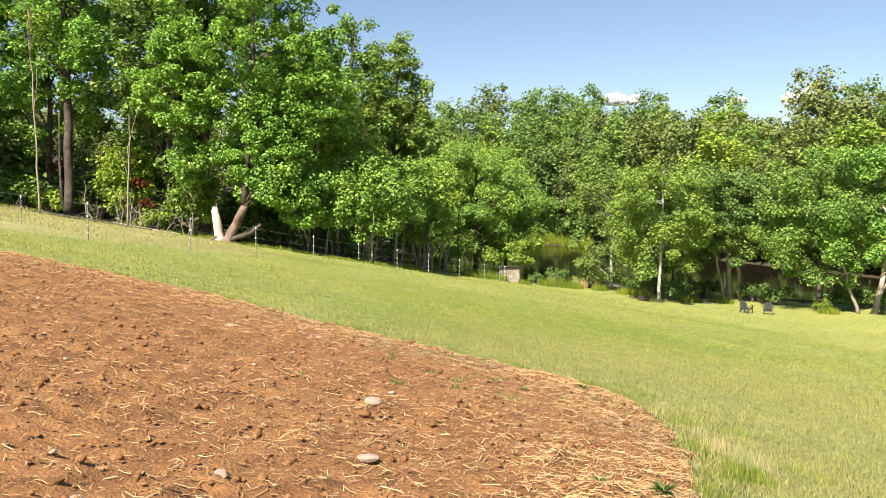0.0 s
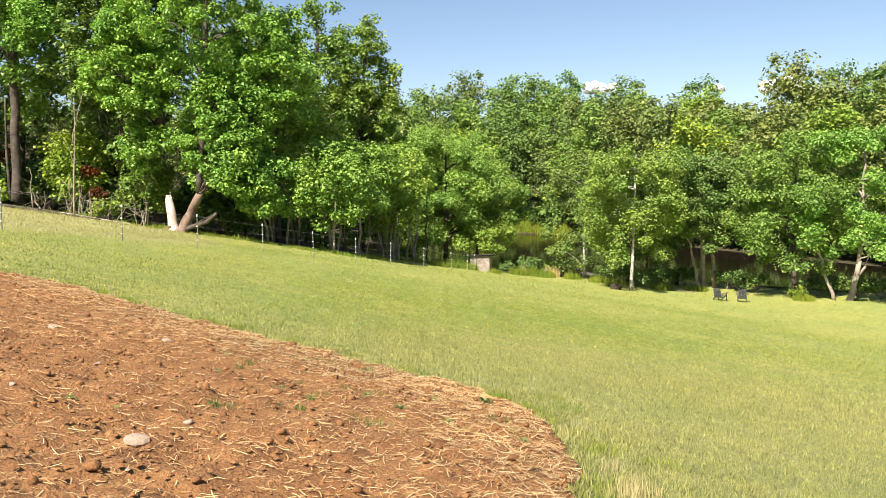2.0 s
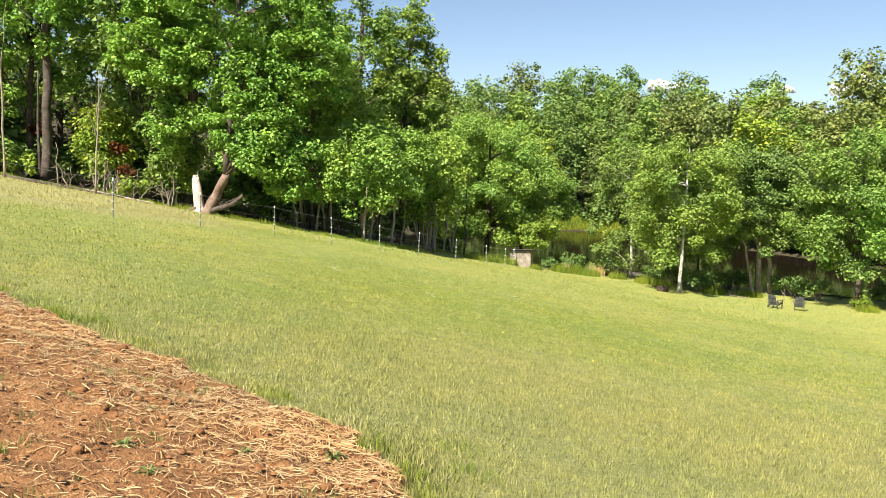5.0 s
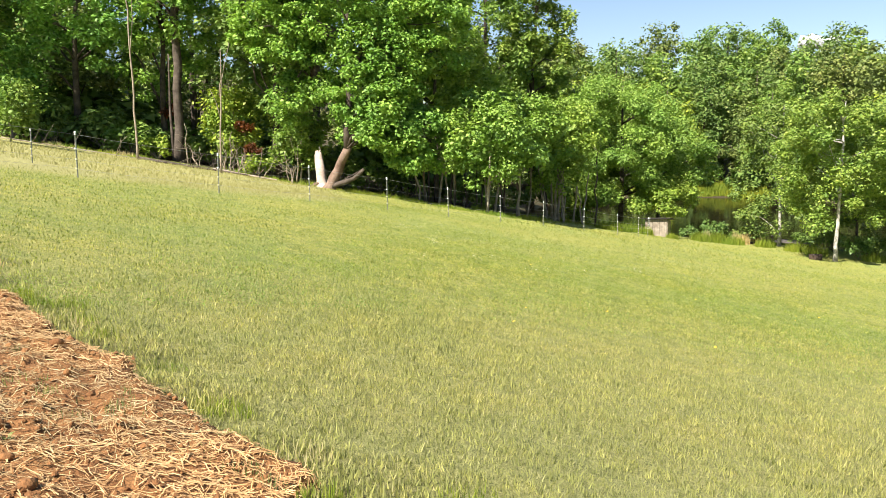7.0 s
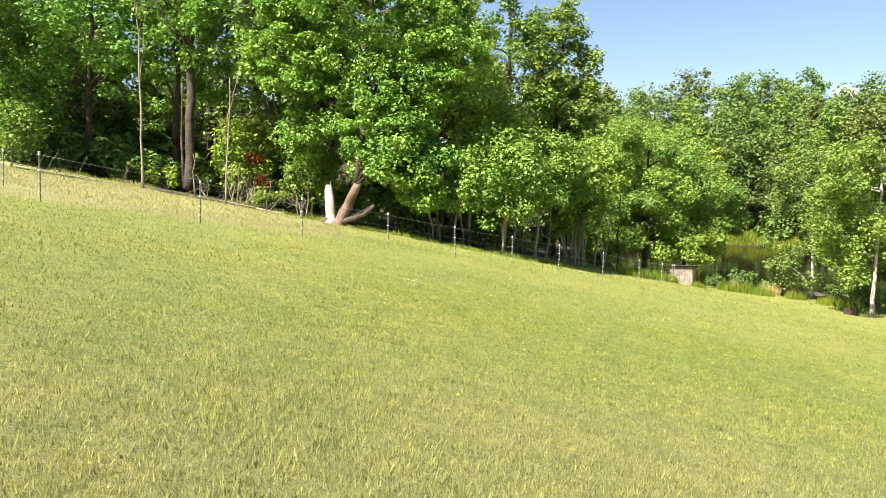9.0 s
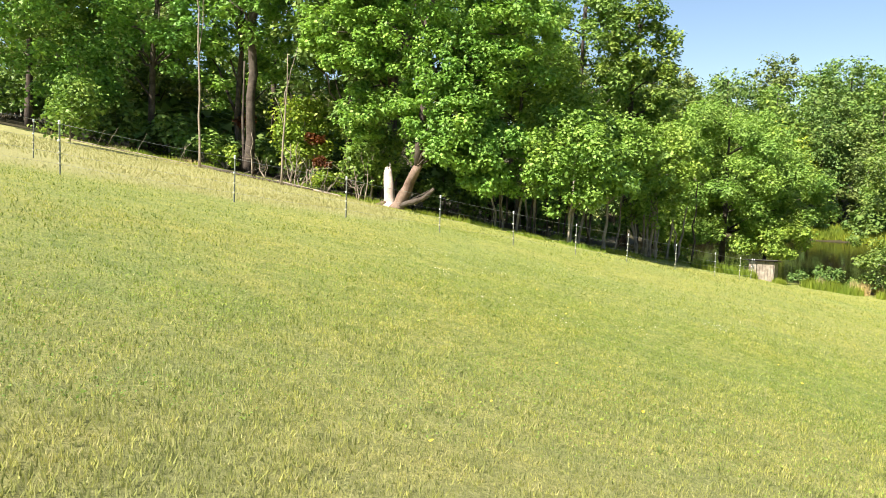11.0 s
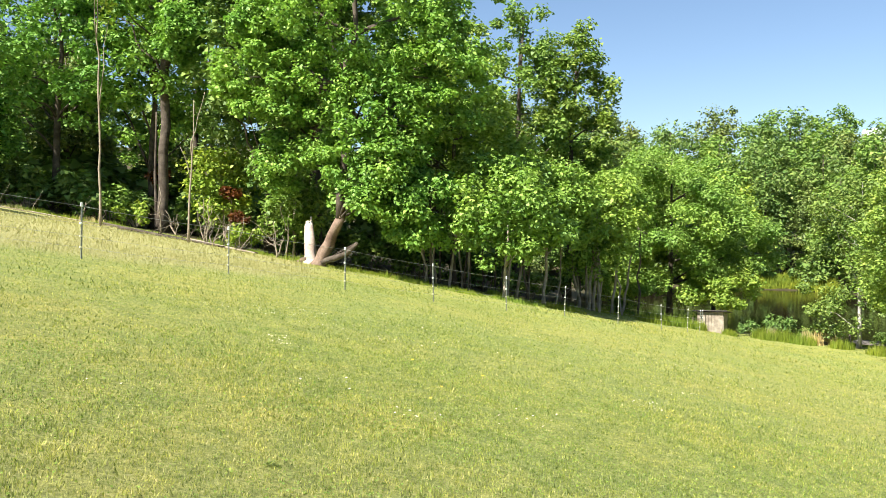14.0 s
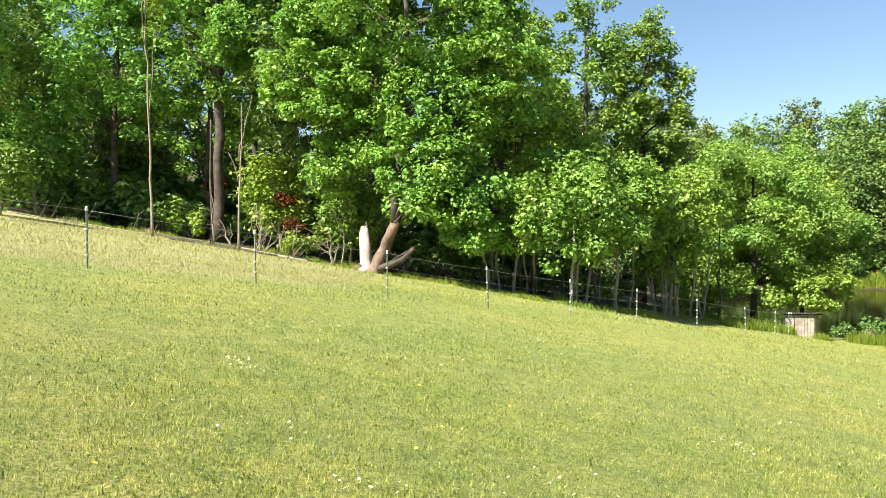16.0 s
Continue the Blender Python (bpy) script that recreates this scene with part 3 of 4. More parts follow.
t1, tp = stem((0, 0, 0), (0.7, 0, 3.2), 0.23, 0.17, 6, 0.04, 1.4)
t2, tp2 = stem((0.6, 0, 2.9), (1.0, 0.2, 12.5), 0.15, 0.04, 9, 0.14, 1.0)
t3, _ = stem((0.35, 0, 1.5), (2.6, 0.3, 5.2), 0.12, 0.06, 7, 0.08, 1.1)
t4, _ = stem((-1.0, 0.2, 0), (-2.6, 0.4, 4.6), 0.14, 0.06, 7, 0.08, 1.3)
fcl = clumps_in((0.6, 0, 7.9), (5.2, 5.0, 5.8), 90)
part("trunk", join([t1, t2, t3, t4] + limbs_to(tp2, fcl, 14, 0.08)), BARK_PALE, fk, smooth=True)
part("crown", crown_leaves(fcl, 34000, 0.8, 0.19, 0.9, True), LEAF_SYC, fk)

# Far woods: six kinds, repeated with turns and sizes.
protos = []
for i, (h, cr, cf, mat) in enumerate([(22, 4.6, 3.0, LEAF_FAR), (24, 4.2, 4.5, LEAF_FAR), (20, 5.2, 2.5, LEAF_GOLD), (23, 4.8, 3.5, LEAF_DEEP), (18, 5.4, 2.0, LEAF_FAR), (21, 4.0, 3.0, LEAF_MAPLE)]):
    protos.append(tree("far_tree", (0, 0), h, 0.3, cr * 1.12, max(cf - 1.8, 0.8), 6000, 0.50, mat, BARK, "broadleaf tree of the far wooded hillside", GROUP_FAR, count=80, clump=1.75, boughs=6, local=True, hollow=0.35, simple=True))


def plant(proto, x, y, s, turn, sunk=0.3):
    m = pose(x, y, gz(x, y) - sunk, 0, 0, turn) @ Matrix.Diagonal((s, s, s * rng.uniform(0.92, 1.1), 1))
    return copy_thing(proto, m)


def far_rows():
    spots = []
    # far bank of the pond and the hillside behind it
    for k, (gap, off) in enumerate([(5.2, 5), (6.0, 16), (6.8, 31), (8.5, 55), (8.5, 82)]):
        for i in range(200):
            ang = -0.16 + i * gap / (150 + off)
            if ang > 0.62:
                break
            base = 158 - 72 * smooth(0.10, 0.46, ang)
            r = base + off + rng.uniform(-3, 3)
            if k == 4 and ang < 0.1:
                continue
            spots.append((r * math.sin(ang) + rng.uniform(-1.5, 1.5), r * math.cos(ang), k))
    return spots


for x, y, k in far_rows():
    if edge_distance(x, y, POND) > -2.0:
        continue
    plant(protos[rng.integers(len(protos))], x, y, (rng.uniform(0.70, 0.95) if k < 1 else rng.uniform(0.92, 1.04) if k < 3 else rng.uniform(1.06, 1.15)) * (1 - 0.11 * float(smooth(0.3, 0.46, math.atan2(x, y))) + 0.12 * float(smooth(0.24, 0.1, math.atan2(x, y)))), rng.uniform(0, 360))
for x, y in [(-30, 92), (-40, 90), (-52, 88), (-20, 96), (-62, 80), (-12, 104), (-50, 102), (-66, 96), (-36, 106), (-26, 112), (-16, 86), (-28, 84), (-44, 84), (-70, 88), (-45, 114), (-60, 112), (-74, 104), (-14, 118), (-34, 122), (-90, 100), (-50, 70), (-40, 70)]:
    plant(protos[rng.integers(len(protos))], x, y, rng.uniform(0.6, 0.78) if x < -38 else rng.uniform(0.75, 0.92), rng.uniform(0, 360))
for i, pr in enumerate(protos):
    pr.matrix_basis = pose(-70 - 6 * i, 110 + 3 * i, gz(-70 - 6 * i, 110 + 3 * i) - 0.3)


# Undergrowth.
def shrub(name, size, total, leaf, mat, label):
    ob = thing(name, (0, 0, 0), label, "shrub", "undergrowth of the wood")
    cl = clumps_in((0, 0, size * 0.5), (size * 0.75, size * 0.7, size * 0.5), 16, 0.3, -0.4)
    sticks = [tube(curve_path((rng.uniform(-.2, .2), rng.uniform(-.2, .2), 0), c, 0, 5, 0.05), np.linspace(0.035, 0.01, 5), 6) for c in cl[:7]]
    part("stem", join(sticks), STICK, ob, smooth=True)
    part("foliage", crown_leaves(cl, total, size * 0.25, leaf, 0.9, True), mat, ob)
    return ob


shrubs = [shrub("shrub", 2.6, 800, 0.30, LEAF_MAPLE, "leafy green shrub in the undergrowth"), shrub("shrub", 3.6, 1000, 0.36, LEAF_DEEP, "dark leafy shrub in the undergrowth"),
          shrub("shrub", 1.6, 900, 0.2, LEAF_GOLD, "low yellow-green shrub at the wood's edge")]
spots = []
for i in range(46):
    x = -60 + i * 1.22 + rng.uniform(-0.5, 0.5)
    y = 64.5 + 0.12 * abs(x + 25) + rng.uniform(0, 7)
    if x < -30:
        y = 60 + rng.uniform(0, 9) + (x + 60) * 0.1
    if x > -12:
        y += 6 + (x + 12) * 0.5
    spots.append((x, y, rng.integers(0, 2)))
low_spots = [(8.9, 79.4, 1, 0.35), (19.4, 70.4, 1, 0.5), (21.0, 71.3, 1, 0.45), (27.4, 68.4, 1, 0.5), (28.9, 64.2, 2, 0.6), (33.8, 65.2, 1, 0.5), (12.6, 81.0, 0, 0.4), (-29, 62.5, 2, 1.0), (-21.2, 62.3, 2, 1.0), (23.2, 73.4, 1, 0.5), (30.8, 67.0, 1, 0.4), (18.2, 75.6, 1, 0.5), (22.0, 73.0, 1, 0.42), (25.8, 70.6, 1, 0.5), (26.8, 69.2, 1, 0.38), (32.2, 66.4, 1, 0.55), (34.9, 63.9, 1, 0.5), (13.9, 80.6, 1, 0.45), (11.0, 81.0, 1, 0.5), (16.9, 77.6, 1, 0.4)]
for x, y, k, s in low_spots:
    copy_thing(shrubs[k], pose(x, y, gz(x, y) - 0.05, 0, 0, rng.uniform(0, 360)) @ Matrix.Scale(s, 4))
for x, y, k in spots:
    m = pose(x, y, gz(x, y) - 0.1, 0, 0, rng.uniform(0, 360)) @ Matrix.Scale(rng.uniform(0.75, 1.15), 4)
    copy_thing(shrubs[k], m)
for i, s in enumerate(shrubs):
    s.matrix_basis = pose(-31 - 3 * i, 63 + i, gz(-31 - 3 * i, 63 + i) - 0.1)
far_shrub = shrub("shrub", 3.2, 520, 0.5, LEAF_DEEP, "dark leafy shrub in the undergrowth")
far_spots = []
edge = np.array([(62, 74), (50, 92), (46, 104), (42, 117), (36, 141), (21, 159), (8, 161.5), (-6, 162), (-30, 143)], float)
for a, b in zip(edge[:-1], edge[1:]):
    for t in np.linspace(0, 1, int(np.linalg.norm(b - a) / 1.7) + 1)[:-1]:
        q = a + (b - a) * t + (rng.uniform(0.3, 3), rng.uniform(-0.5, 2))
        if not 15 < q[0] < 24 or q[1] < 150:
            far_spots.append(q)
for i in range(60):
    far_spots.append((rng.uniform(-75, -14), rng.uniform(70, 100)))
for x, y in far_spots:
    copy_thing(far_shrub, pose(x, y, gz(x, y) - 0.1, 0, 0, rng.uniform(0, 360)) @ Matrix.Scale(rng.uniform(1.0, 1.9), 4))
far_shrub.matrix_basis = pose(-52, 92, gz(-52, 92) - 0.1)
for x, y, z, s in [(-22.3, 62.6, 3.4, 0.55), (-21.6, 62.4, 2.0, 0.45), (-29.8, 66.5, 3.9, 0.6)]:
    ob = thing("rust_leaved_shrub", (x, y, gz(x, y) - 0.1), "shrub with withered rust-red leaves", "shrub")
    part("stem", tube(curve_path((0, 0, 0), (0, 0, z), 0, 5, 0.05), np.linspace(0.05, 0.015, 5), 6), STICK, ob)
    part("foliage", crown_leaves(clumps_in((0, 0, z), (s, s, s * 0.8), 7), 420, 0.35, 0.22), LEAF_RED, ob)


# ---------------- fence ----------------
POSTS = [(-12.3, 29.45), (-10.05, 33.8), (-8.3, 37.7), (-6.3, 41.4), (-4.45, 45.1), (-2.65, 49.2), (-0.92, 53.6), (1.1, 57.9), (3.05, 62.0), (4.4, 66.0), (5.2, 71.5), (5.5, 75.6)]
fence = thing("fence", (POSTS[0][0], POSTS[0][1], gz(*POSTS[0])), "electric fence of steel posts with white insulators", "fence")


def t_post(h):
    bm = box(-0.016, -0.004, -0.3, 0.016, 0.004, h, 0.0015)
    b2 = box(-0.004, 0.003, -0.3, 0.004, 0.035, h, 0.0015)
    tmp = bpy.data.meshes.new("rib")
    b2.to_mesh(tmp)
    b2.free()
    bm.from_mesh(tmp)
    bpy.data.meshes.remove(tmp)
    return bm_mesh("fence_post", bm, STEEL)


post_mesh = t_post(1.30)
cap_mesh = bm_mesh("cap", box(-0.02, -0.02, 1.25, 0.02, 0.034, 1.35, 0.008), WHITE_PLASTIC)
ins_mesh = bm_mesh("insulator", box(-0.024, -0.035, -0.025, 0.024, 0.025, 0.025, 0.007), YELLOW_PLASTIC)
ins_white = bm_mesh("insulator", box(-0.024, -0.035, -0.025, 0.024, 0.025, 0.025, 0.007), WHITE_PLASTIC)
WIRE_H = (0.28, 0.55, 0.85, 1.27)
tops = []
for i, (x, y) in enumerate(POSTS + [(-16.1, 32.5), (-18.6, 62.6), (-17.2, 63.4), (-20.6, 62.0)]):
    post = new("fence_post", post_mesh)
    main = i < len(POSTS)
    z = gz(x, y)
    turn = Matrix.Rotation(radians(-28), 4, "Z") @ Matrix.Rotation(radians(rng.uniform(-2.5, 2.5)), 4, "Y") @ Matrix.Rotation(radians(rng.uniform(-1.5, 1.5)), 4, "X")
    post.parent = fence
    post.matrix_parent_inverse = fence.matrix_basis.inverted()
    post.matrix_basis = Matrix.Translation((x, y, z)) @ turn @ Matrix.Scale(1.0 if main else 0.85, 4)
    if main or i == len(POSTS):
        c = new("cap", cap_mesh)
        c.parent = post
        tagged(c, "white plastic post cap")
        for k, h in enumerate(WIRE_H[:3]):
            n_ob = new("insulator", ins_mesh if k != 2 else ins_white)
            n_ob.parent = post
            n_ob.matrix_basis = pose(0, 0, h)
    tops.append((Vector((x, y, z)), turn))
for k, h in enumerate(WIRE_H):
    for (a, ta), (b, tb) in zip(tops[:len(POSTS) - 1], tops[1:len(POSTS)]):
        pa, pb = a + ta @ Vector((0, -0.045, h)), b + tb @ Vector((0, -0.045, h))
        part("wire" if k < 3 else "rope", tube(curve_path(pa - fence.location, pb - fence.location, -0.03, 5), [0.003 if k < 3 else 0.005] * 5, 4), WIRE, fence)
    a, ta = tops[0]
    pa = a + ta @ Vector((0, -0.045, h))
    b = Vector((-19.5, 13.5, gz(-19.5, 13.5) + h))
    part("wire" if k < 3 else "rope", tube(curve_path(pa - fence.location, b - fence.location, -0.06, 7), [0.003 if k < 3 else 0.005] * 7, 4), WIRE, fence)
endp = new("fence_post", post_mesh)
endp.parent, endp.matrix_parent_inverse = fence, fence.matrix_basis.inverted()
endp.matrix_basis = pose(-19.5, 13.5, gz(-19.5, 13.5))

# ---------------- fallen logs and brush ----------------
for i, (x0, y0, x1, y1, r) in enumerate([(-31.5, 56.5, -26.5, 57.6, 0.045), (-25.8, 56.6, -19.6, 57.4, 0.10), (-22.5, 58.2, -17.6, 56.8, 0.10), (-28.0, 58.3, -22.0, 58.6, 0.08), (-35.0, 54.5, -30.5, 56.5, 0.04), (-24.0, 57.8, -18.5, 58.9, 0.08), (20.8, 69.6, 22.2, 67.8, 0.06), (13.1, 79.3, 14.7, 79.7, 0.13)]):
    a, b = np.array([x0, y0, gz(x0, y0) + r * 0.7]), np.array([x1, y1, gz(x1, y1) + r * 0.7])
    pth = curve_path(a, b, 0, 9, 0.14)
    pth[:, 2] = ground_z(pth[:, 0], pth[:, 1]) + r * 0.8
    shape = [tube(pth, np.linspace(r, r * 0.45, 9), 8, 0.08)]
    for j in range(3):
        k = rng.integers(3, 8)
        tip = pth[k] + np.array([rng.uniform(0.2, 1.2), rng.uniform(-0.6, 0.6), rng.uniform(0.4, 1.5)])
        shape.append(tube(curve_path(pth[k], tip, 0, 5, 0.05), np.linspace(r * 0.3, 0.008, 5), 6))
    ob = part("fallen_log", join(shape), BARK if i % 2 else STICK, smooth=True)
    tagged(ob, "bleached fallen log with broken branches on the grass", "log", "fallen logs")
for i in range(16):
    x, y = rng.uniform(-25.5, -17.5), rng.uniform(58.5, 62.5)
    h = rng.uniform(1.0, 3.0)
    shape = [tube(curve_path((0, 0, -0.1), (rng.uniform(-0.8, 0.8), rng.uniform(-0.3, 0.3), h), 0, 6, 0.06), np.linspace(rng.uniform(0.025, 0.07), 0.01, 6), 6)]
    for j in range(3):
        a = np.array([0, 0, h * rng.uniform(0.3, 0.8)])
        shape.append(tube(curve_path(a, a + rng.normal(0, 0.6, 3) + [0, 0, 0.4], 0, 5, 0.05), np.linspace(0.02, 0.005, 5), 6))
    ob = part("dead_branch", join(shape), STICK)
    ob.matrix_basis = pose(x, y, gz(x, y))
    tagged(ob, "dry leafless branch standing in the brush", "branch", "dead branches at the wood's edge")
for i in range(34):
    x, y = rng.uniform(-11.5, 1.4), 0
    y = 61.6 + max(0, x + 8) * 1.2 + rng.uniform(0, 5)
    ob = part("thin_trunk", tube(curve_path((0, 0, -0.2), (rng.uniform(-0.7, 0.7), 0, rng.uniform(4, 6.5)), 0, 7, 0.07), np.linspace(rng.uniform(0.06, 0.12), 0.03, 7), 7), BARK_PALE if i % 3 else BARK, smooth=True)
    ob.matrix_basis = pose(x, y, gz(x, y))
    tagged(ob, "thin pale tree trunk in the shade", "tree trunk", "thin trunks in the shade")

for i in range(26):
    x = rng.uniform(18.5, 36)
    y = 75.2 - (x - 18.5) * 0.62 + rng.uniform(-0.5, 2.6)
    shape = []
    for j in range(9):
        d = rng.normal(0, 1, 3)
        d[2] = abs(d[2]) + 0.4
        d *= rng.uniform(0.7, 1.7) / np.linalg.norm(d)
        shape.append(tube(curve_path((0, 0, 0), d, -0.05, 5, 0.07), np.linspace(0.022, 0.006, 5), 6))
    ob = part("bare_brush", join(shape), BARK)
    ob.matrix_basis = pose(x, y, gz(x, y))
    tagged(ob, "tangled bare twigs of dark brush on the bank", "brush", "brush along the pond bank")

# ---------------- pump house, fire ring, dock, chairs ----------------
hut = thing("small_hut", (6.15, 76.6, gz(6.15, 76.6) - 0.05), "small weathered plank hut with a slanting dark roof", "hut", turn=-12)
hut.scale = (0.9, 0.9, 0.86)
for i in range(9):
    x = -0.95 + i * 0.205
    top = 1.62 + 0.012 * i
    part("plank", bm_mesh("plank", box(x, -0.85, 0.0, x + 0.19, -0.81, top, 0.004), PLANK), None, hut)
for i in range(8):
    y = -0.80 + i * 0.205
    for sx in (-0.97, 0.91):
        part("plank", bm_mesh("plank", box(sx, y, 0.0, sx + 0.04, y + 0.19, 1.60 - 0.02 * i, 0.004), PLANK), None, hut)
part("back_wall", bm_mesh("back_wall", box(-0.95, 0.84, 0, 0.93, 0.88, 1.42, 0.004), PLANK_DARK), None, hut)
part("roof", bm_mesh("roof", box(-1.2, -1.15, 0, 1.2, 1.15, 0.07, 0.01), ROOFING, pose(0, 0, 1.62, -7, -2, 0)), None, hut)
part("corner_post", bm_mesh("corner_post", box(-1.35, -0.9, 0, -1.23, -0.78, 1.2, 0.01), PLANK), None, hut)

fire = thing("fire_ring", (16.1, 68.0, gz(16.1, 68.0) - 0.03), "rusty round iron fire ring on the grass", "fire pit")
fire.scale = (0.82, 0.82, 0.82)
a = np.linspace(0, 2 * math.pi, 28, endpoint=False)
prof = [(0.50, 0.0), (0.52, 0.02), (0.50, 0.25), (0.53, 0.42), (0.53, 0.46), (0.47, 0.46), (0.45, 0.42), (0.44, 0.05)]
rv = np.array([[r * math.cos(t), r * math.sin(t), z] for r, z in prof for t in a])
rf = [(i * 28 + j, i * 28 + (j + 1) % 28, (i + 1) * 28 + (j + 1) % 28, (i + 1) * 28 + j) for i in range(len(prof) - 1) for j in range(28)]
part("ring", (rv, rf), RUST, fire, smooth=True)
for i in range(5):
    t = rng.uniform(0, 6.28)
    part("charred_log", tube(curve_path((0.35 * math.cos(t), 0.35 * math.sin(t), 0.08), (-0.2 * math.cos(t), -0.2 * math.sin(t), 0.5), 0, 4, 0.02), [0.07, 0.065, 0.06, 0.05], 8), PLANK_DARK, fire)

dock = thing("wooden_dock", (17.4, 82.0, WATER_Z + 0.05), "low weathered plank dock at the water's edge", "dock", turn=-25)
for i in range(12):
    part("plank", bm_mesh("plank", box(-1.6 + i * 0.27, -1.3, 0.28, -1.6 + i * 0.27 + 0.25, 1.3, 0.33, 0.005), PLANK_DARK), None, dock)
for sx in (-1.5, 1.5):
    for sy in (-1.1, 1.1):
        part("pile", tube([(sx, sy, -1.6), (sx, sy, 0), (sx, sy, 0.9)], [0.08, 0.08, 0.075], 8), PLANK_DARK, dock)


def adirondack(at, turn, label):
    c = thing("garden_chair", at, label, "chair", "garden chairs facing the pond", turn)
    for i in range(5):
        y = -0.28 + i * 0.115
        part("seat_slat", bm_mesh("seat_slat", box(-0.27, y, 0.345 - 0.03 * i + 0.06, 0.27, y + 0.10, 0.365 - 0.03 * i + 0.06, 0.004), CHAIR_GREY), None, c)
    for i in range(5):
        x = -0.26 + i * 0.106
        h = 0.72 + 0.10 * math.cos((i - 2) * 0.7)
        m = Matrix.Translation((0, 0.28, 0.24)) @ Matrix.Rotation(radians(-24), 4, "X")
        part("back_slat", bm_mesh("back_slat", box(x, 0, 0, x + 0.098, 0.02, h, 0.006), CHAIR_GREY, m), None, c)
    for z in (0.22, 0.55):
        m = Matrix.Translation((0, 0.305, 0.24)) @ Matrix.Rotation(radians(-24), 4, "X")
        part("back_rail", bm_mesh("back_rail", box(-0.29, 0, z, 0.29, 0.025, z + 0.06, 0.004), CHAIR_GREY, m), None, c)
    for s in (-1, 1):
        part("armrest", bm_mesh("armrest", box(s * 0.36 - 0.07, -0.42, 0.56, s * 0.36 + 0.07, 0.42, 0.585, 0.006), CHAIR_GREY), None, c)
        part("front_leg", bm_mesh("front_leg", box(s * 0.31 - 0.015, -0.38, 0, s * 0.31 + 0.015, -0.27, 0.56, 0.004), CHAIR_GREY), None, c)
        part("rear_leg", bm_mesh("rear_leg", box(s * 0.29 - 0.012, -0.45, 0, s * 0.29 + 0.012, 0.45, 0.10, 0.004), CHAIR_GREY, Matrix.Translation((0, 0.10, 0.20)) @ Matrix.Rotation(radians(-17), 4, "X")), None, c)
        part("arm_bracket", bm_mesh("arm_bracket", box(s * 0.31 - 0.012, 0.30, 0.08, s * 0.31 + 0.012, 0.37, 0.56, 0.004), CHAIR_GREY), None, c)
    return c


adirondack((22.6, 63.0, gz(22.6, 63.0)), 134, "charcoal slatted garden chair angled beside a pale tree")
adirondack((24.0, 62.5, gz(24.0, 62.5)), 160, "charcoal slatted garden chair facing the pond")

# ---------------- tall grass and reeds ----------------
def tuft_blades(x, y, z, h, w, lean=0.45, cross=True):
    """Single pointed blades at the given feet."""
    n = len(x)
    a = rng.uniform(0, 2 * math.pi, n)
    dx, dy = np.cos(a) * w * 0.5, np.sin(a) * w * 0.5
    b = rng.uniform(0, 2 * math.pi, n)
    t = h * lean * rng.uniform(0, 1, n)
    v = np.stack([np.stack([x - dx, y - dy, z - 0.01], -1), np.stack([x + dx, y + dy, z - 0.01], -1), np.stack([x + np.cos(b) * t, y + np.sin(b) * t, z + h], -1)], 1)
    return v.reshape(-1, 3), np.arange(3 * n).reshape(-1, 3)


def clump_of_grass(name, x, y, r, n, h, w, mat, label, category="grass clump", group=""):
    rr, aa = r * np.sqrt(rng.uniform(0, 1, n)), rng.uniform(0, 6.283, n)
    px, py = x + rr * np.cos(aa), y + rr * np.sin(aa)
    v, f = tuft_blades(px, py, ground_z(px, py), h * rng.uniform(0.5, 1.1, n) * (1 - 0.4 * rr / r), np.full(n, w))
    ob = part(name, (v, f), mat)
    return tagged(ob, label, category, group)


for i, (x, y, r, h) in enumerate([(9.6, 78.2, 0.9, 1.0), (10.8, 78.4, 0.9, 1.1), (12.0, 77.8, 0.9, 1.0), (14.3, 77.2, 0.8, 0.9), (16.2, 74.5, 1.0, 0.9), (17.0, 71.8, 0.8, 1.1), (4.3, 74.2, 1.1, 1.0), (3.2, 72.4, 1.0, 0.9), (2.4, 70.8, 1.0, 0.8), (20.3, 69.6, 0.9, 0.8), (22.9, 69.4, 1.0, 0.7), (28.9, 63.4, 0.8, 0.7), (5.3, 75.0, 0.5, 0.8), (7.2, 75.6, 0.5, 0.6), (-4.4, 60.9, 1.5, 0.34), (-7.1, 59.7, 1.3, 0.28), (-2.2, 63.1, 1.3, 0.36), (-9.6, 59.9, 0.8, 0.3)]):
    clump_of_grass("tall_grass", x, y, r, 420, h, 0.05, TALL_GRASS, "clump of lush uncut grass by the bank", group="tall grass clumps")
for i in range(44):
    x = rng.uniform(-38, 1.5)
    y = float(np.interp(x, [-45, -31, -22, -13, -6, 1.5], [51, 59.0, 61.5, 61.5, 65.5, 77])) + rng.uniform(-2.2, 0.6)
    dry_one = x < -14 and rng.uniform() < 0.2
    clump_of_grass("tall_grass", x, y, rng.uniform(0.4, 1.1), 130, rng.uniform(0.22, 0.55), 0.035, REED if dry_one else TALL_GRASS, "dry yellow uncut grass along the wood's edge" if dry_one else "uncut green grass along the wood's edge", group="tall grass clumps")
for x, y, h in [(12.9, 78.4, 1.5), (14.0, 79.6, 1.5), (12.4, 79.0, 1.3), (10.2, 79.2, 1.2)]:
    clump_of_grass("reed_clump", x, y, 0.5, 130, h, 0.045, REED, "clump of dry tan reeds at the pond edge", group="reed clumps")
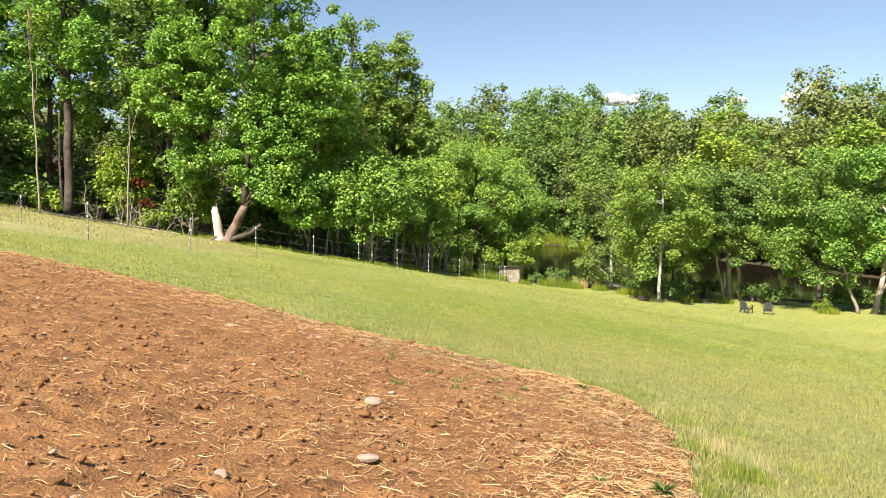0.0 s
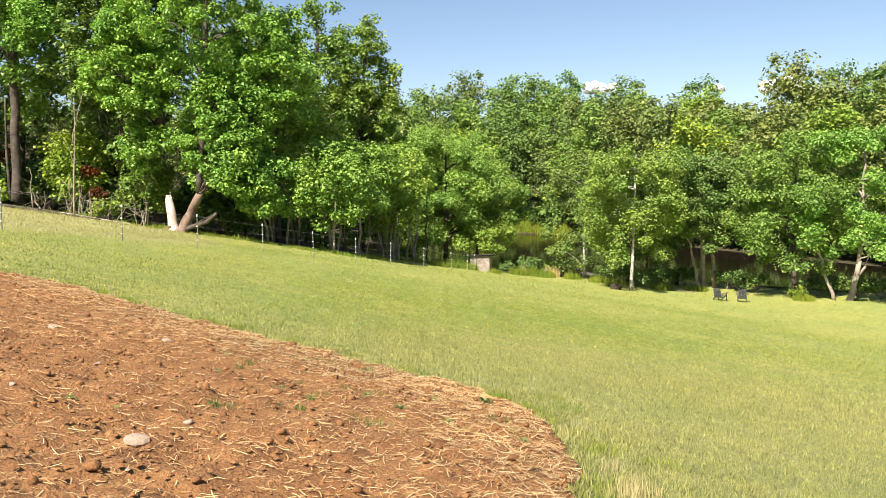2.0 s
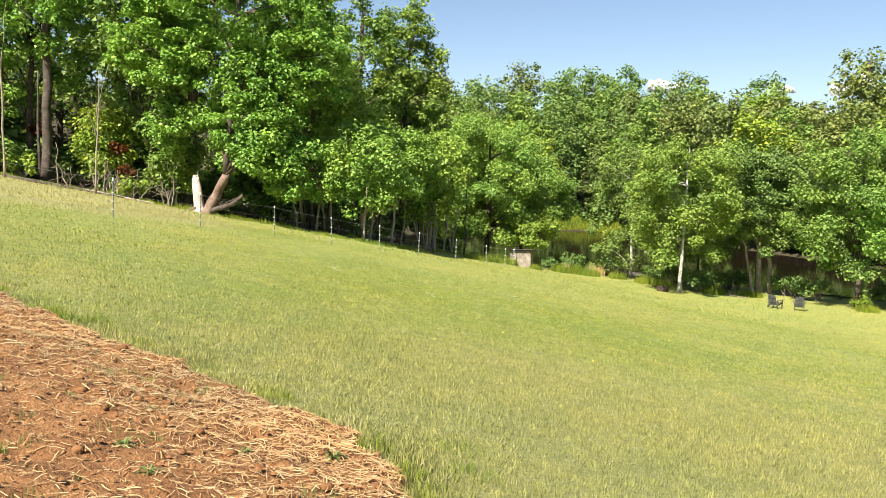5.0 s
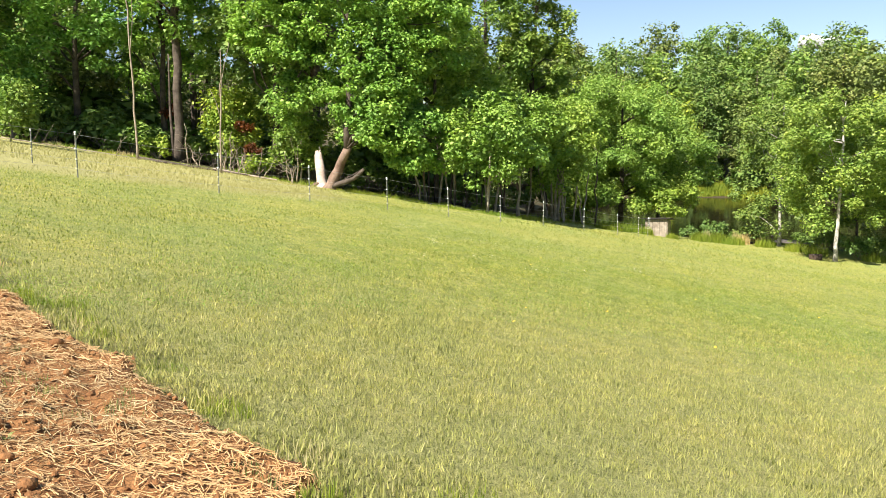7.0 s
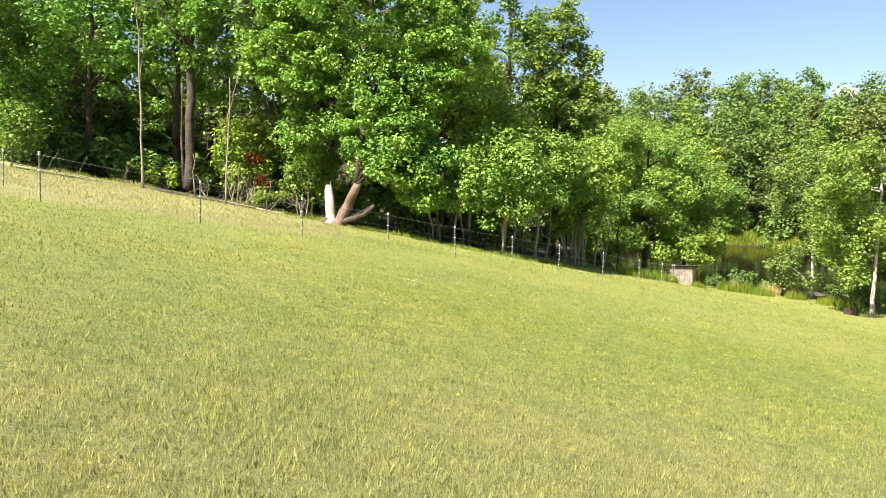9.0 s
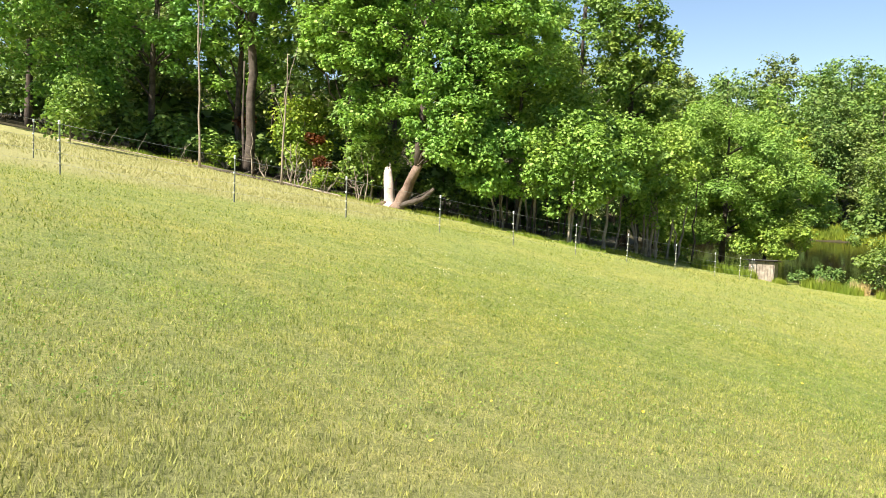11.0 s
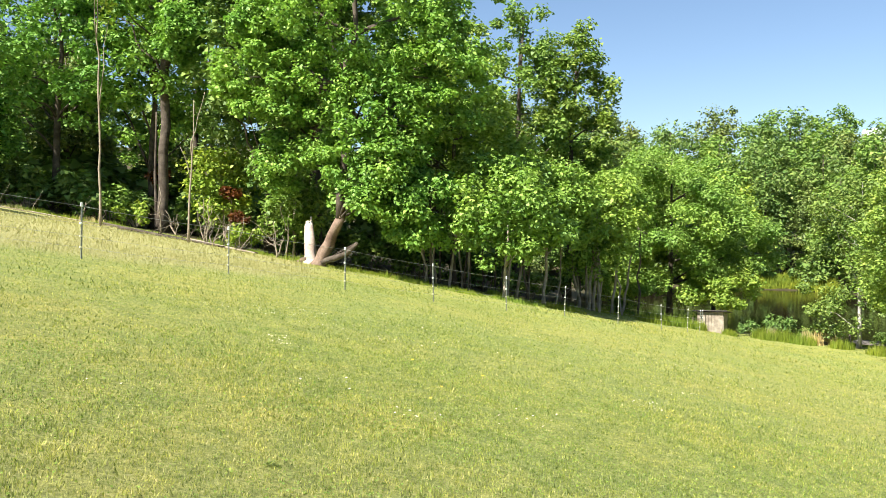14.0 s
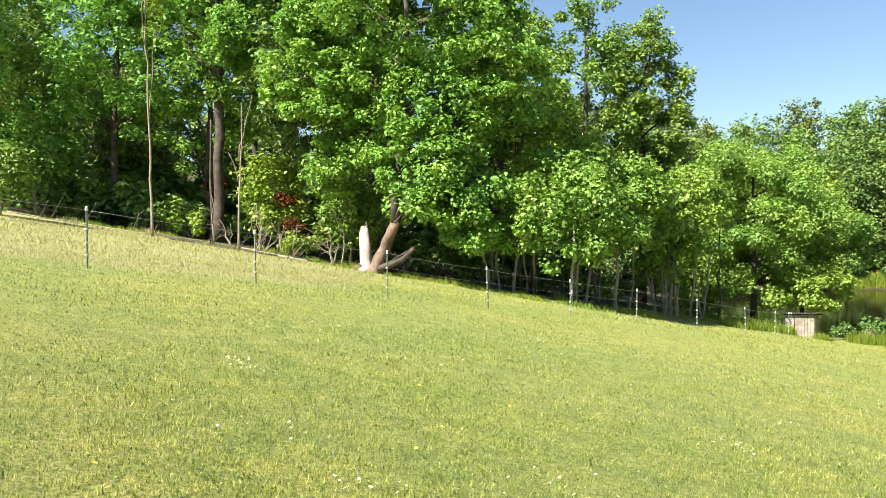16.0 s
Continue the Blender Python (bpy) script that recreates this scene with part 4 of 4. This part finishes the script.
for x, y in [(13.5, 159.5), (15.5, 159.3), (23.5, 156), (25.5, 153), (17.5, 158.5), (19.5, 159), (21.5, 158.5), (20.5, 161), (18.3, 161.5)]:
    clump_of_grass("tall_grass", x, y, 1.8, 700, 2.3, 0.2, TALL_GRASS, "sunlit tall grass on the far pond bank", group="tall grass clumps")

# ---------------- tilled plot ----------------
def fbm(x, y, f, seed):
    out = np.zeros_like(x)
    r = np.random.default_rng(seed)
    for k in range(26):
        a, s = r.uniform(0, 6.283), f * 2 ** r.uniform(0, 3)
        out += np.sin((x * math.cos(a) + y * math.sin(a)) * s + r.uniform(0, 6.283)) / (s / f) ** 0.8
    return out / 6


def plot_height(x, y):
    d = edge_distance(x, y, PLOT) + 0.12 * fbm(x, y, 4.2, 5)
    z = ground_z(x, y) + 0.042 * fbm(x, y, 9.0, 1) + 0.036 * fbm(x, y, 30.0, 2)
    return np.where(d > 0.02, z + 0.01 + 0.02 * smooth(0, 0.3, d), z - 0.16)


pv, pf = grid_shape(np.concatenate([np.arange(-26, -10, 0.25), np.arange(-10, 2.7, 0.06)]), np.concatenate([np.arange(-6, 1.6, 0.2), np.arange(1.6, 19, 0.06), np.arange(19, 27, 0.25)]), plot_height)
keep = (edge_distance(pv[:, 0], pv[:, 1], PLOT) > -0.5)[pf].all(1)
used, inv = np.unique(pf[keep], return_inverse=True)
plot = part("tilled_soil", (pv[used], inv.reshape(-1, 4)), SOIL, smooth=True)
tagged(plot, "freshly tilled bare red-brown soil strewn with straw", "soil", kind="structure")


def spots_in_plot(n, x0=-12.0, x1=2.2, y0=2.2, y1=19, margin=0.0):
    x, y = rng.uniform(x0, x1, n), rng.uniform(y0, y1, n)
    k = edge_distance(x, y, PLOT) > margin
    return x[k], y[k]


def straw_field(n, edge_bias, margin, band=1e9):
    x, y = spots_in_plot(n, margin=margin)
    d = edge_distance(x, y, PLOT)
    dens = 0.11 + 0.14 * fbm(x, y, 1.2, 9) + edge_bias * np.exp(-np.maximum(d, 0) / 1.25) * np.clip(0.8 + 0.9 * fbm(x, y, 1.7, 31), 0.15, 1.5) * smooth(-0.3, 0.15, d)
    k = (rng.uniform(0, 1, len(x)) < dens) & (d < band)
    x, y = x[k], y[k]
    m = len(x)
    L = rng.uniform(0.015, 0.10, m) * (1 + 0.5 * np.exp(-np.maximum(edge_distance(x, y, PLOT), 0)))
    a = rng.normal(0.1, 0.9, m)
    w = rng.uniform(0.001, 0.0028, m)
    ux, uy = np.cos(a), np.sin(a)
    bend = rng.normal(0, 0.05, m) * L
    rows = []
    for s in (-0.5, 0.0, 0.5):
        cx, cy = x + ux * L * s - uy * bend * (1 - 4 * s * s), y + uy * L * s + ux * bend * (1 - 4 * s * s)
        cz = plot_height(cx, cy)
        rows.append((cx, cy, cz))
    top = np.maximum(np.maximum(rows[0][2], rows[1][2]), rows[2][2])
    zz = [0.5 * (r[2] + top) + 0.004 + rng.uniform(0, 0.011, m) for r in rows]
    vs, tilt = [], rng.uniform(-1.2, 1.2, m) * w
    for (cx, cy, _), cz in zip(rows, zz):
        vs += [np.stack([cx - uy * w, cy + ux * w, cz], -1), np.stack([cx + uy * w, cy - ux * w, cz + tilt], -1)]
    v = np.stack(vs, 1).reshape(-1, 3)
    base = np.arange(m)[:, None] * 6
    f = np.concatenate([base + np.array(q) for q in ((0, 1, 3, 2), (2, 3, 5, 4))])
    return v, f


straw = part("straw", straw_field(370000, 0.95, -0.6), STRAW)
tagged(part("straw", straw_field(230000, 1.0, -0.3, 1.1), STRAW), "thick band of pale straw along the plot edge", "straw", kind="stuff")
tagged(straw, "scattered pale straw lying on the tilled soil", "straw", kind="stuff")


def lump(seed, rough):
    r = np.random.default_rng(seed)
    bm = bmesh.new()
    bmesh.ops.create_icosphere(bm, subdivisions=2, radius=1)
    k = r.normal(0, 1, (6, 3))
    for v in bm.verts:
        q = np.array(v.co)
        v.co *= 1 + rough * float(np.sin(k @ q * 1.6).sum()) / 4
        v.co.z *= 0.62
    return bm


clod_meshes = [bm_mesh("soil_clod", lump(s, 0.55), CLOD) for s in range(5)]
stone_meshes = [bm_mesh("stone", lump(s + 20, 0.38), STONE) for s in range(5)]
cx, cy = spots_in_plot(420, margin=0.05)
for x, y in list(zip(cx, cy))[:230]:
    s = rng.uniform(0.012, 0.028) if rng.uniform() < 0.88 else rng.uniform(0.028, 0.04)
    ob = new("soil_clod", clod_meshes[rng.integers(5)])
    ob.matrix_basis = pose(x, y, float(plot_height(np.array(x), np.array(y))) + s * 0.2, 0, 0, rng.uniform(0, 360)) @ Matrix.Diagonal((s * 1.3, s, s, 1))
    tagged(ob, "dark crumbly clod of red soil", "clod", "soil clods on the plot")
SMALL = [(-0.6, 7.12, 0.055), (-0.46, 5.2, 0.055), (-2.78, 11.05, 0.05), (-1.65, 11.2, 0.045)] + [(x, y, rng.uniform(0.012, 0.032)) for x, y in zip(*spots_in_plot(90, margin=0.1))]
for x, y, s in SMALL:
    ob = new("stone", stone_meshes[rng.integers(5)])
    ob.matrix_basis = pose(x, y, float(plot_height(np.array(x), np.array(y))) + s * 0.3, rng.uniform(-15, 15), rng.uniform(-15, 15), rng.uniform(0, 360)) @ Matrix.Diagonal((s * 1.3, s, s * 0.9, 1))
    tagged(ob, "pale rough field stone lying on tilled soil", "stone", "stones on the plot")
# lesser clods and crumbs too small to count
ico = bmesh.new()
bmesh.ops.create_icosphere(ico, subdivisions=1, radius=1)
ico_v, ico_f = np.array([v.co for v in ico.verts]), np.array([[v.index for v in f.verts] for f in ico.faces])
ico.free()
cx, cy = spots_in_plot(9500, margin=0.05)
k = rng.uniform(0, 1, len(cx)) < 0.55 + 0.5 * fbm(cx, cy, 2.2, 51)
cx, cy = cx[k], cy[k]
m = len(cx)
s = 0.007 + 0.030 * rng.uniform(0, 1, m) ** 3.2
cv = ico_v[None] * rng.uniform(0.72, 1.25, (m, len(ico_v), 1)) * (s[:, None] * rng.uniform(0.75, 1.3, (m, 3)))[:, None] * np.array([1.1, 1.1, 0.75])
cv += np.stack([cx, cy, plot_height(cx, cy) + s * 0.3], -1)[:, None]
cf = (np.arange(m)[:, None, None] * len(ico_v) + ico_f[None]).reshape(-1, 3)
tagged(part("soil_crumbs", (cv.reshape(-1, 3), cf), CLOD), "loose lumps of red tilled soil", "soil", kind="stuff")
cx, cy = spots_in_plot(34000, margin=-0.1)
m = len(cx)
s = rng.uniform(0.065, 0.155, m) ** 2
cz = plot_height(cx, cy) + s * 0.4
oct_v = np.array([(1, 0, 0), (0, 1, 0), (-1, 0, 0), (0, -1, 0), (0, 0, 0.9)], float)
jit = rng.uniform(0.6, 1.4, (m, 5, 3))
cv = np.stack([cx, cy, cz], -1)[:, None] + oct_v[None] * s[:, None, None] * jit
cf = np.concatenate([np.arange(m)[:, None] * 5 + np.array(q) for q in ((0, 1, 4), (1, 2, 4), (2, 3, 4), (3, 0, 4))])
tagged(part("soil_crumbs", (cv.reshape(-1, 3), cf), CLOD), "fine crumbs of red tilled soil", "soil", kind="stuff")


def weed(x, y, r, n, label, on_plot=True):
    aa, el = rng.uniform(0, 6.283, n), rng.uniform(0.15, 1.0, n)
    z0 = float(plot_height(np.array(x), np.array(y))) if on_plot else gz(x, y)
    L = r * rng.uniform(0.6, 1.1, n)
    d = np.stack([np.cos(aa) * np.cos(el), np.sin(aa) * np.cos(el), np.sin(el)], -1)
    sd = np.stack([-np.sin(aa), np.cos(aa), np.zeros(n)], -1)
    o = np.array([x, y, z0])
    v = np.stack([np.broadcast_to(o, (n, 3)), o + d * L[:, None] * 0.55 + sd * L[:, None] * 0.085, o + d * L[:, None] - [0, 0, 0.02], o + d * L[:, None] * 0.55 - sd * L[:, None] * 0.085], 1)
    ob = part("weed", (v.reshape(-1, 3), np.arange(4 * n).reshape(-1, 4)), WEED)
    return tagged(ob, label, "weed", "weeds")


for x, y, r, n in [(-1.35, 8.0, 0.10, 14), (-1.0, 7.9, 0.09, 12), (1.05, 5.6, 0.13, 16), (1.45, 5.5, 0.18, 22), (0.6, 9.7, 0.12, 16), (0.9, 9.3, 0.12, 16), (1.3, 9.0, 0.14, 20), (0.4, 10.6, 0.1, 12), (1.7, 10.2, 0.14, 18), (1.9, 8.7, 0.12, 16), (1.2, 10.0, 0.1, 14), (-1.0, 9.2, 0.08, 10)]:
    weed(x, y, r * 0.7, n * 2, "small green weed growing in the soil")
for i in range(64):
    y = rng.uniform(4.5, 17.5)
    row = PLOT[:13]
    x = float(np.interp(y, row[::-1, 1], row[::-1, 0])) + abs(rng.normal(0.1, 0.35))
    dry_one = rng.uniform() < 0.2
    clump_of_grass("grass_tuft", x, y, rng.uniform(0.08, 0.2), 70, rng.uniform(0.06, 0.14), 0.008, REED if dry_one else TALL_GRASS, "dry straw-coloured grass tuft at the plot edge" if dry_one else "fresh green grass tuft at the plot edge", group="grass tufts at the plot edge")["kind"] = "stuff"
for i in range(60):
    x, y = rng.uniform(-1.0, 2.1), rng.uniform(8.4, 12.4)
    if edge_distance(x, y, PLOT) > 0.1:
        clump_of_grass("grass_tuft", x, y, rng.uniform(0.05, 0.15), 50, rng.uniform(0.06, 0.13), 0.010, WEED, "small green grass tuft sprouting in the soil", group="grass tufts on the plot")["kind"] = "stuff"
for x, y in [(2.38, 6.7), (2.5, 7.0), (2.42, 7.35), (2.3, 6.45), (2.62, 6.85), (2.55, 7.6)]:
    clump_of_grass("grass_tuft", x, y, 0.16, 80, 0.26, 0.008, REED if x > 2.4 else TALL_GRASS, "tall pale uncut grass beside the plot", group="grass tufts at the plot edge")["kind"] = "stuff"
for x, y in [(3.2, 18.6), (4.8, 22.0), (1.2, 21.5), (6.2, 20.6)]:
    weed(x, y, 0.09, 22, "dark-green broad-leaved weed in the meadow", False)

# ---------------- meadow blades and flowers ----------------
FINE, MIDDLE, WIDE = (-2.6, 8.4, 3.0, 29.5), (-7.5, 14.0, 3.0, 37.5), (-15.5, 25.5, 14, 52)


def depth_in(x, y, area):
    """How far a place lies inside an area, from 0 at its rim to 1 well within."""
    d = np.minimum(np.minimum(x - area[0], area[1] - x), np.minimum(y - area[2] + 2.0, area[3] - y))
    return np.clip(d / 3.5, 0, 1)


def sow(n, x0, x1, y0, y1, h, w, clumpy, hole=None):
    x, y = rng.uniform(x0, x1, n), rng.uniform(y0, y1, n)
    d = edge_distance(x, y, PLOT) + 0.12 * fbm(x, y, 4.2, 5)
    keep = (d < 0.04) & (edge_distance(x, y, POND) < -2.5) & (wood_floor(x, y) < 0.4)
    keep &= rng.uniform(0, 1, n) < 0.74 + 0.6 * clumpy * fbm(x, y, 2.6, 13) + 0.3 * fbm(x, y, 17.0, 41)
    keep &= rng.uniform(0, 1, n) < depth_in(x, y, (x0, x1, y0, y1))
    if hole:
        keep &= rng.uniform(0, 1, n) >= depth_in(x, y, hole)
    x, y, d = x[keep], y[keep], d[keep]
    hh = h * rng.uniform(0.45, 1.2, len(x)) * (1 + 0.5 * np.clip(fbm(x, y, 0.7, 17), -0.6, 1) + 0.5 * np.clip(fbm(x, y, 9.0, 43), -0.8, 1.2)) * (1 + 0.25 * np.exp(-np.abs(d + 0.25) / 0.2))
    hh *= 1 + 1.1 * dry_strip(x, y)
    v, f = tuft_blades(x, y, ground_z(x, y), hh, w * rng.uniform(0.6, 1.4, len(x)), 1.1)
    return v, f, x, y


for args, label in [((960000, *FINE, 0.027, 0.0095, 0.35), "short mown yellow-green meadow grass"),
                    ((430000, *MIDDLE, 0.034, 0.0155, 0.4, FINE), "short mown yellow-green meadow grass"),
                    ((210000, *WIDE, 0.048, 0.024, 0.5, MIDDLE), "meadow grass further down the slope"),
                    ((120000, -32, 36, 34, 84, 0.075, 0.04, 0.4, WIDE), "meadow grass near the wood and pond")]:
    v, f, x, y = sow(*args)
    ob = part("meadow_grass", (v, f), BLADES)
    set_field(ob.data, "dry", np.repeat(dry_strip(x, y), 3))
    tagged(ob, label, "grass", kind="stuff")


def clover(n, x0, x1, y0, y1, size):
    """Small flat leaflets among the blades."""
    x, y = rng.uniform(x0, x1, n), rng.uniform(y0, y1, n)
    d = edge_distance(x, y, PLOT) + 0.12 * fbm(x, y, 4.2, 5)
    k = (d < 0.0) & (rng.uniform(0, 1, n) < 0.4 + 0.8 * fbm(x, y, 1.6, 21)) & (dry_strip(x, y) < 0.3)
    x, y = x[k], y[k]
    return leaves(np.stack([x, y, ground_z(x, y) + rng.uniform(0.01, 0.05, len(x))], -1), size, 1.6, 0, 0.9)


for args in [(120000, -2.5, 8, 5.0, 28, 0.015), (50000, -13, 24, 14, 52, 0.022)]:
    tagged(part("clover_leaves", clover(*args), CLOVER), "low clover leaflets among the mown grass", "grass", kind="stuff")


def flower_heads(x, y, h, r):
    n = len(x)
    z = ground_z(x, y) + h
    a = rng.uniform(0, 6.283, n)
    c, s = np.cos(a) * r, np.sin(a) * r
    o = np.stack([x, y, z], -1)
    e1, e2 = np.stack([c, s, 0.3 * r], -1), np.stack([-s, c, 0.2 * r], -1)
    v = np.stack([o + e1, o + e2, o - e1, o - e2], 1)
    return v.reshape(-1, 3), np.arange(4 * n).reshape(-1, 4)


fx, fy = [], []
for x, y, r, n in [(-1.05, 26.15, 0.2, 12), (-1.0, 28.5, 1.2, 14), (3.47, 27.3, 0.2, 8), (-3.2, 29.5, 1.2, 22), (-2.2, 31, 1.6, 26), (0.4, 24.2, 0.5, 6), (1.6, 23.6, 0.3, 6), (0.9, 30, 0.8, 8), (4.0, 30, 0.8, 8), (5.2, 33, 1.4, 12), (4.3, 36, 1.4, 12), (-0.6, 34, 1.5, 12), (1.0, 38, 3, 14), (9, 32, 2.4, 10), (2.5, 24.6, 0.4, 5), (-0.3, 22.0, 0.3, 5)]:
    n *= 3
    fx += list(x + rng.normal(0, r * 0.5, n))
    fy += list(y + rng.normal(0, r * 0.5, n))
fx, fy = np.array(fx), np.array(fy)
tagged(part("white_flowers", flower_heads(fx, fy, rng.uniform(0.10, 0.22, len(fx)), rng.uniform(0.006, 0.014, len(fx))), PETAL), "small white wild flowers scattered in the meadow", "flowers", kind="stuff")
yx, yy = rng.uniform(0, 7, 40), rng.uniform(16, 30, 40)
tagged(part("yellow_flowers", flower_heads(yx, yy, rng.uniform(0.06, 0.11, 40), rng.uniform(0.012, 0.022, 40)), YELLOW_PETAL), "tiny yellow wild flowers in the meadow", "flowers", kind="stuff")

# ---------------- clouds ----------------
for x, y, z, s in [(455, 2200, 238, 32), (945, 2200, 243, 48), (780, 2250, 248, 18)]:
    bm = bmesh.new()
    for i in range(34):
        r = s * rng.uniform(0.14, 0.42)
        bmesh.ops.create_icosphere(bm, subdivisions=2, radius=r, matrix=Matrix.Translation((rng.normal(0, s * 0.55), rng.normal(0, s * 0.3), abs(rng.normal(0, s * 0.22)) + r * 0.4)))
    for v in bm.verts:
        v.co += Vector(noise.noise_vector(v.co * 0.1)) * s * 0.16
        v.co.z = max(v.co.z, -s * 0.12)
    ob = part("cloud", bm_mesh("cloud", bm, CLOUD), None)
    for p_ in ob.data.polygons:
        p_.use_smooth = True
    ob.matrix_basis = pose(x, y, z)
    tagged(ob, "small white cumulus cloud low over the hill", "cloud", kind="structure")
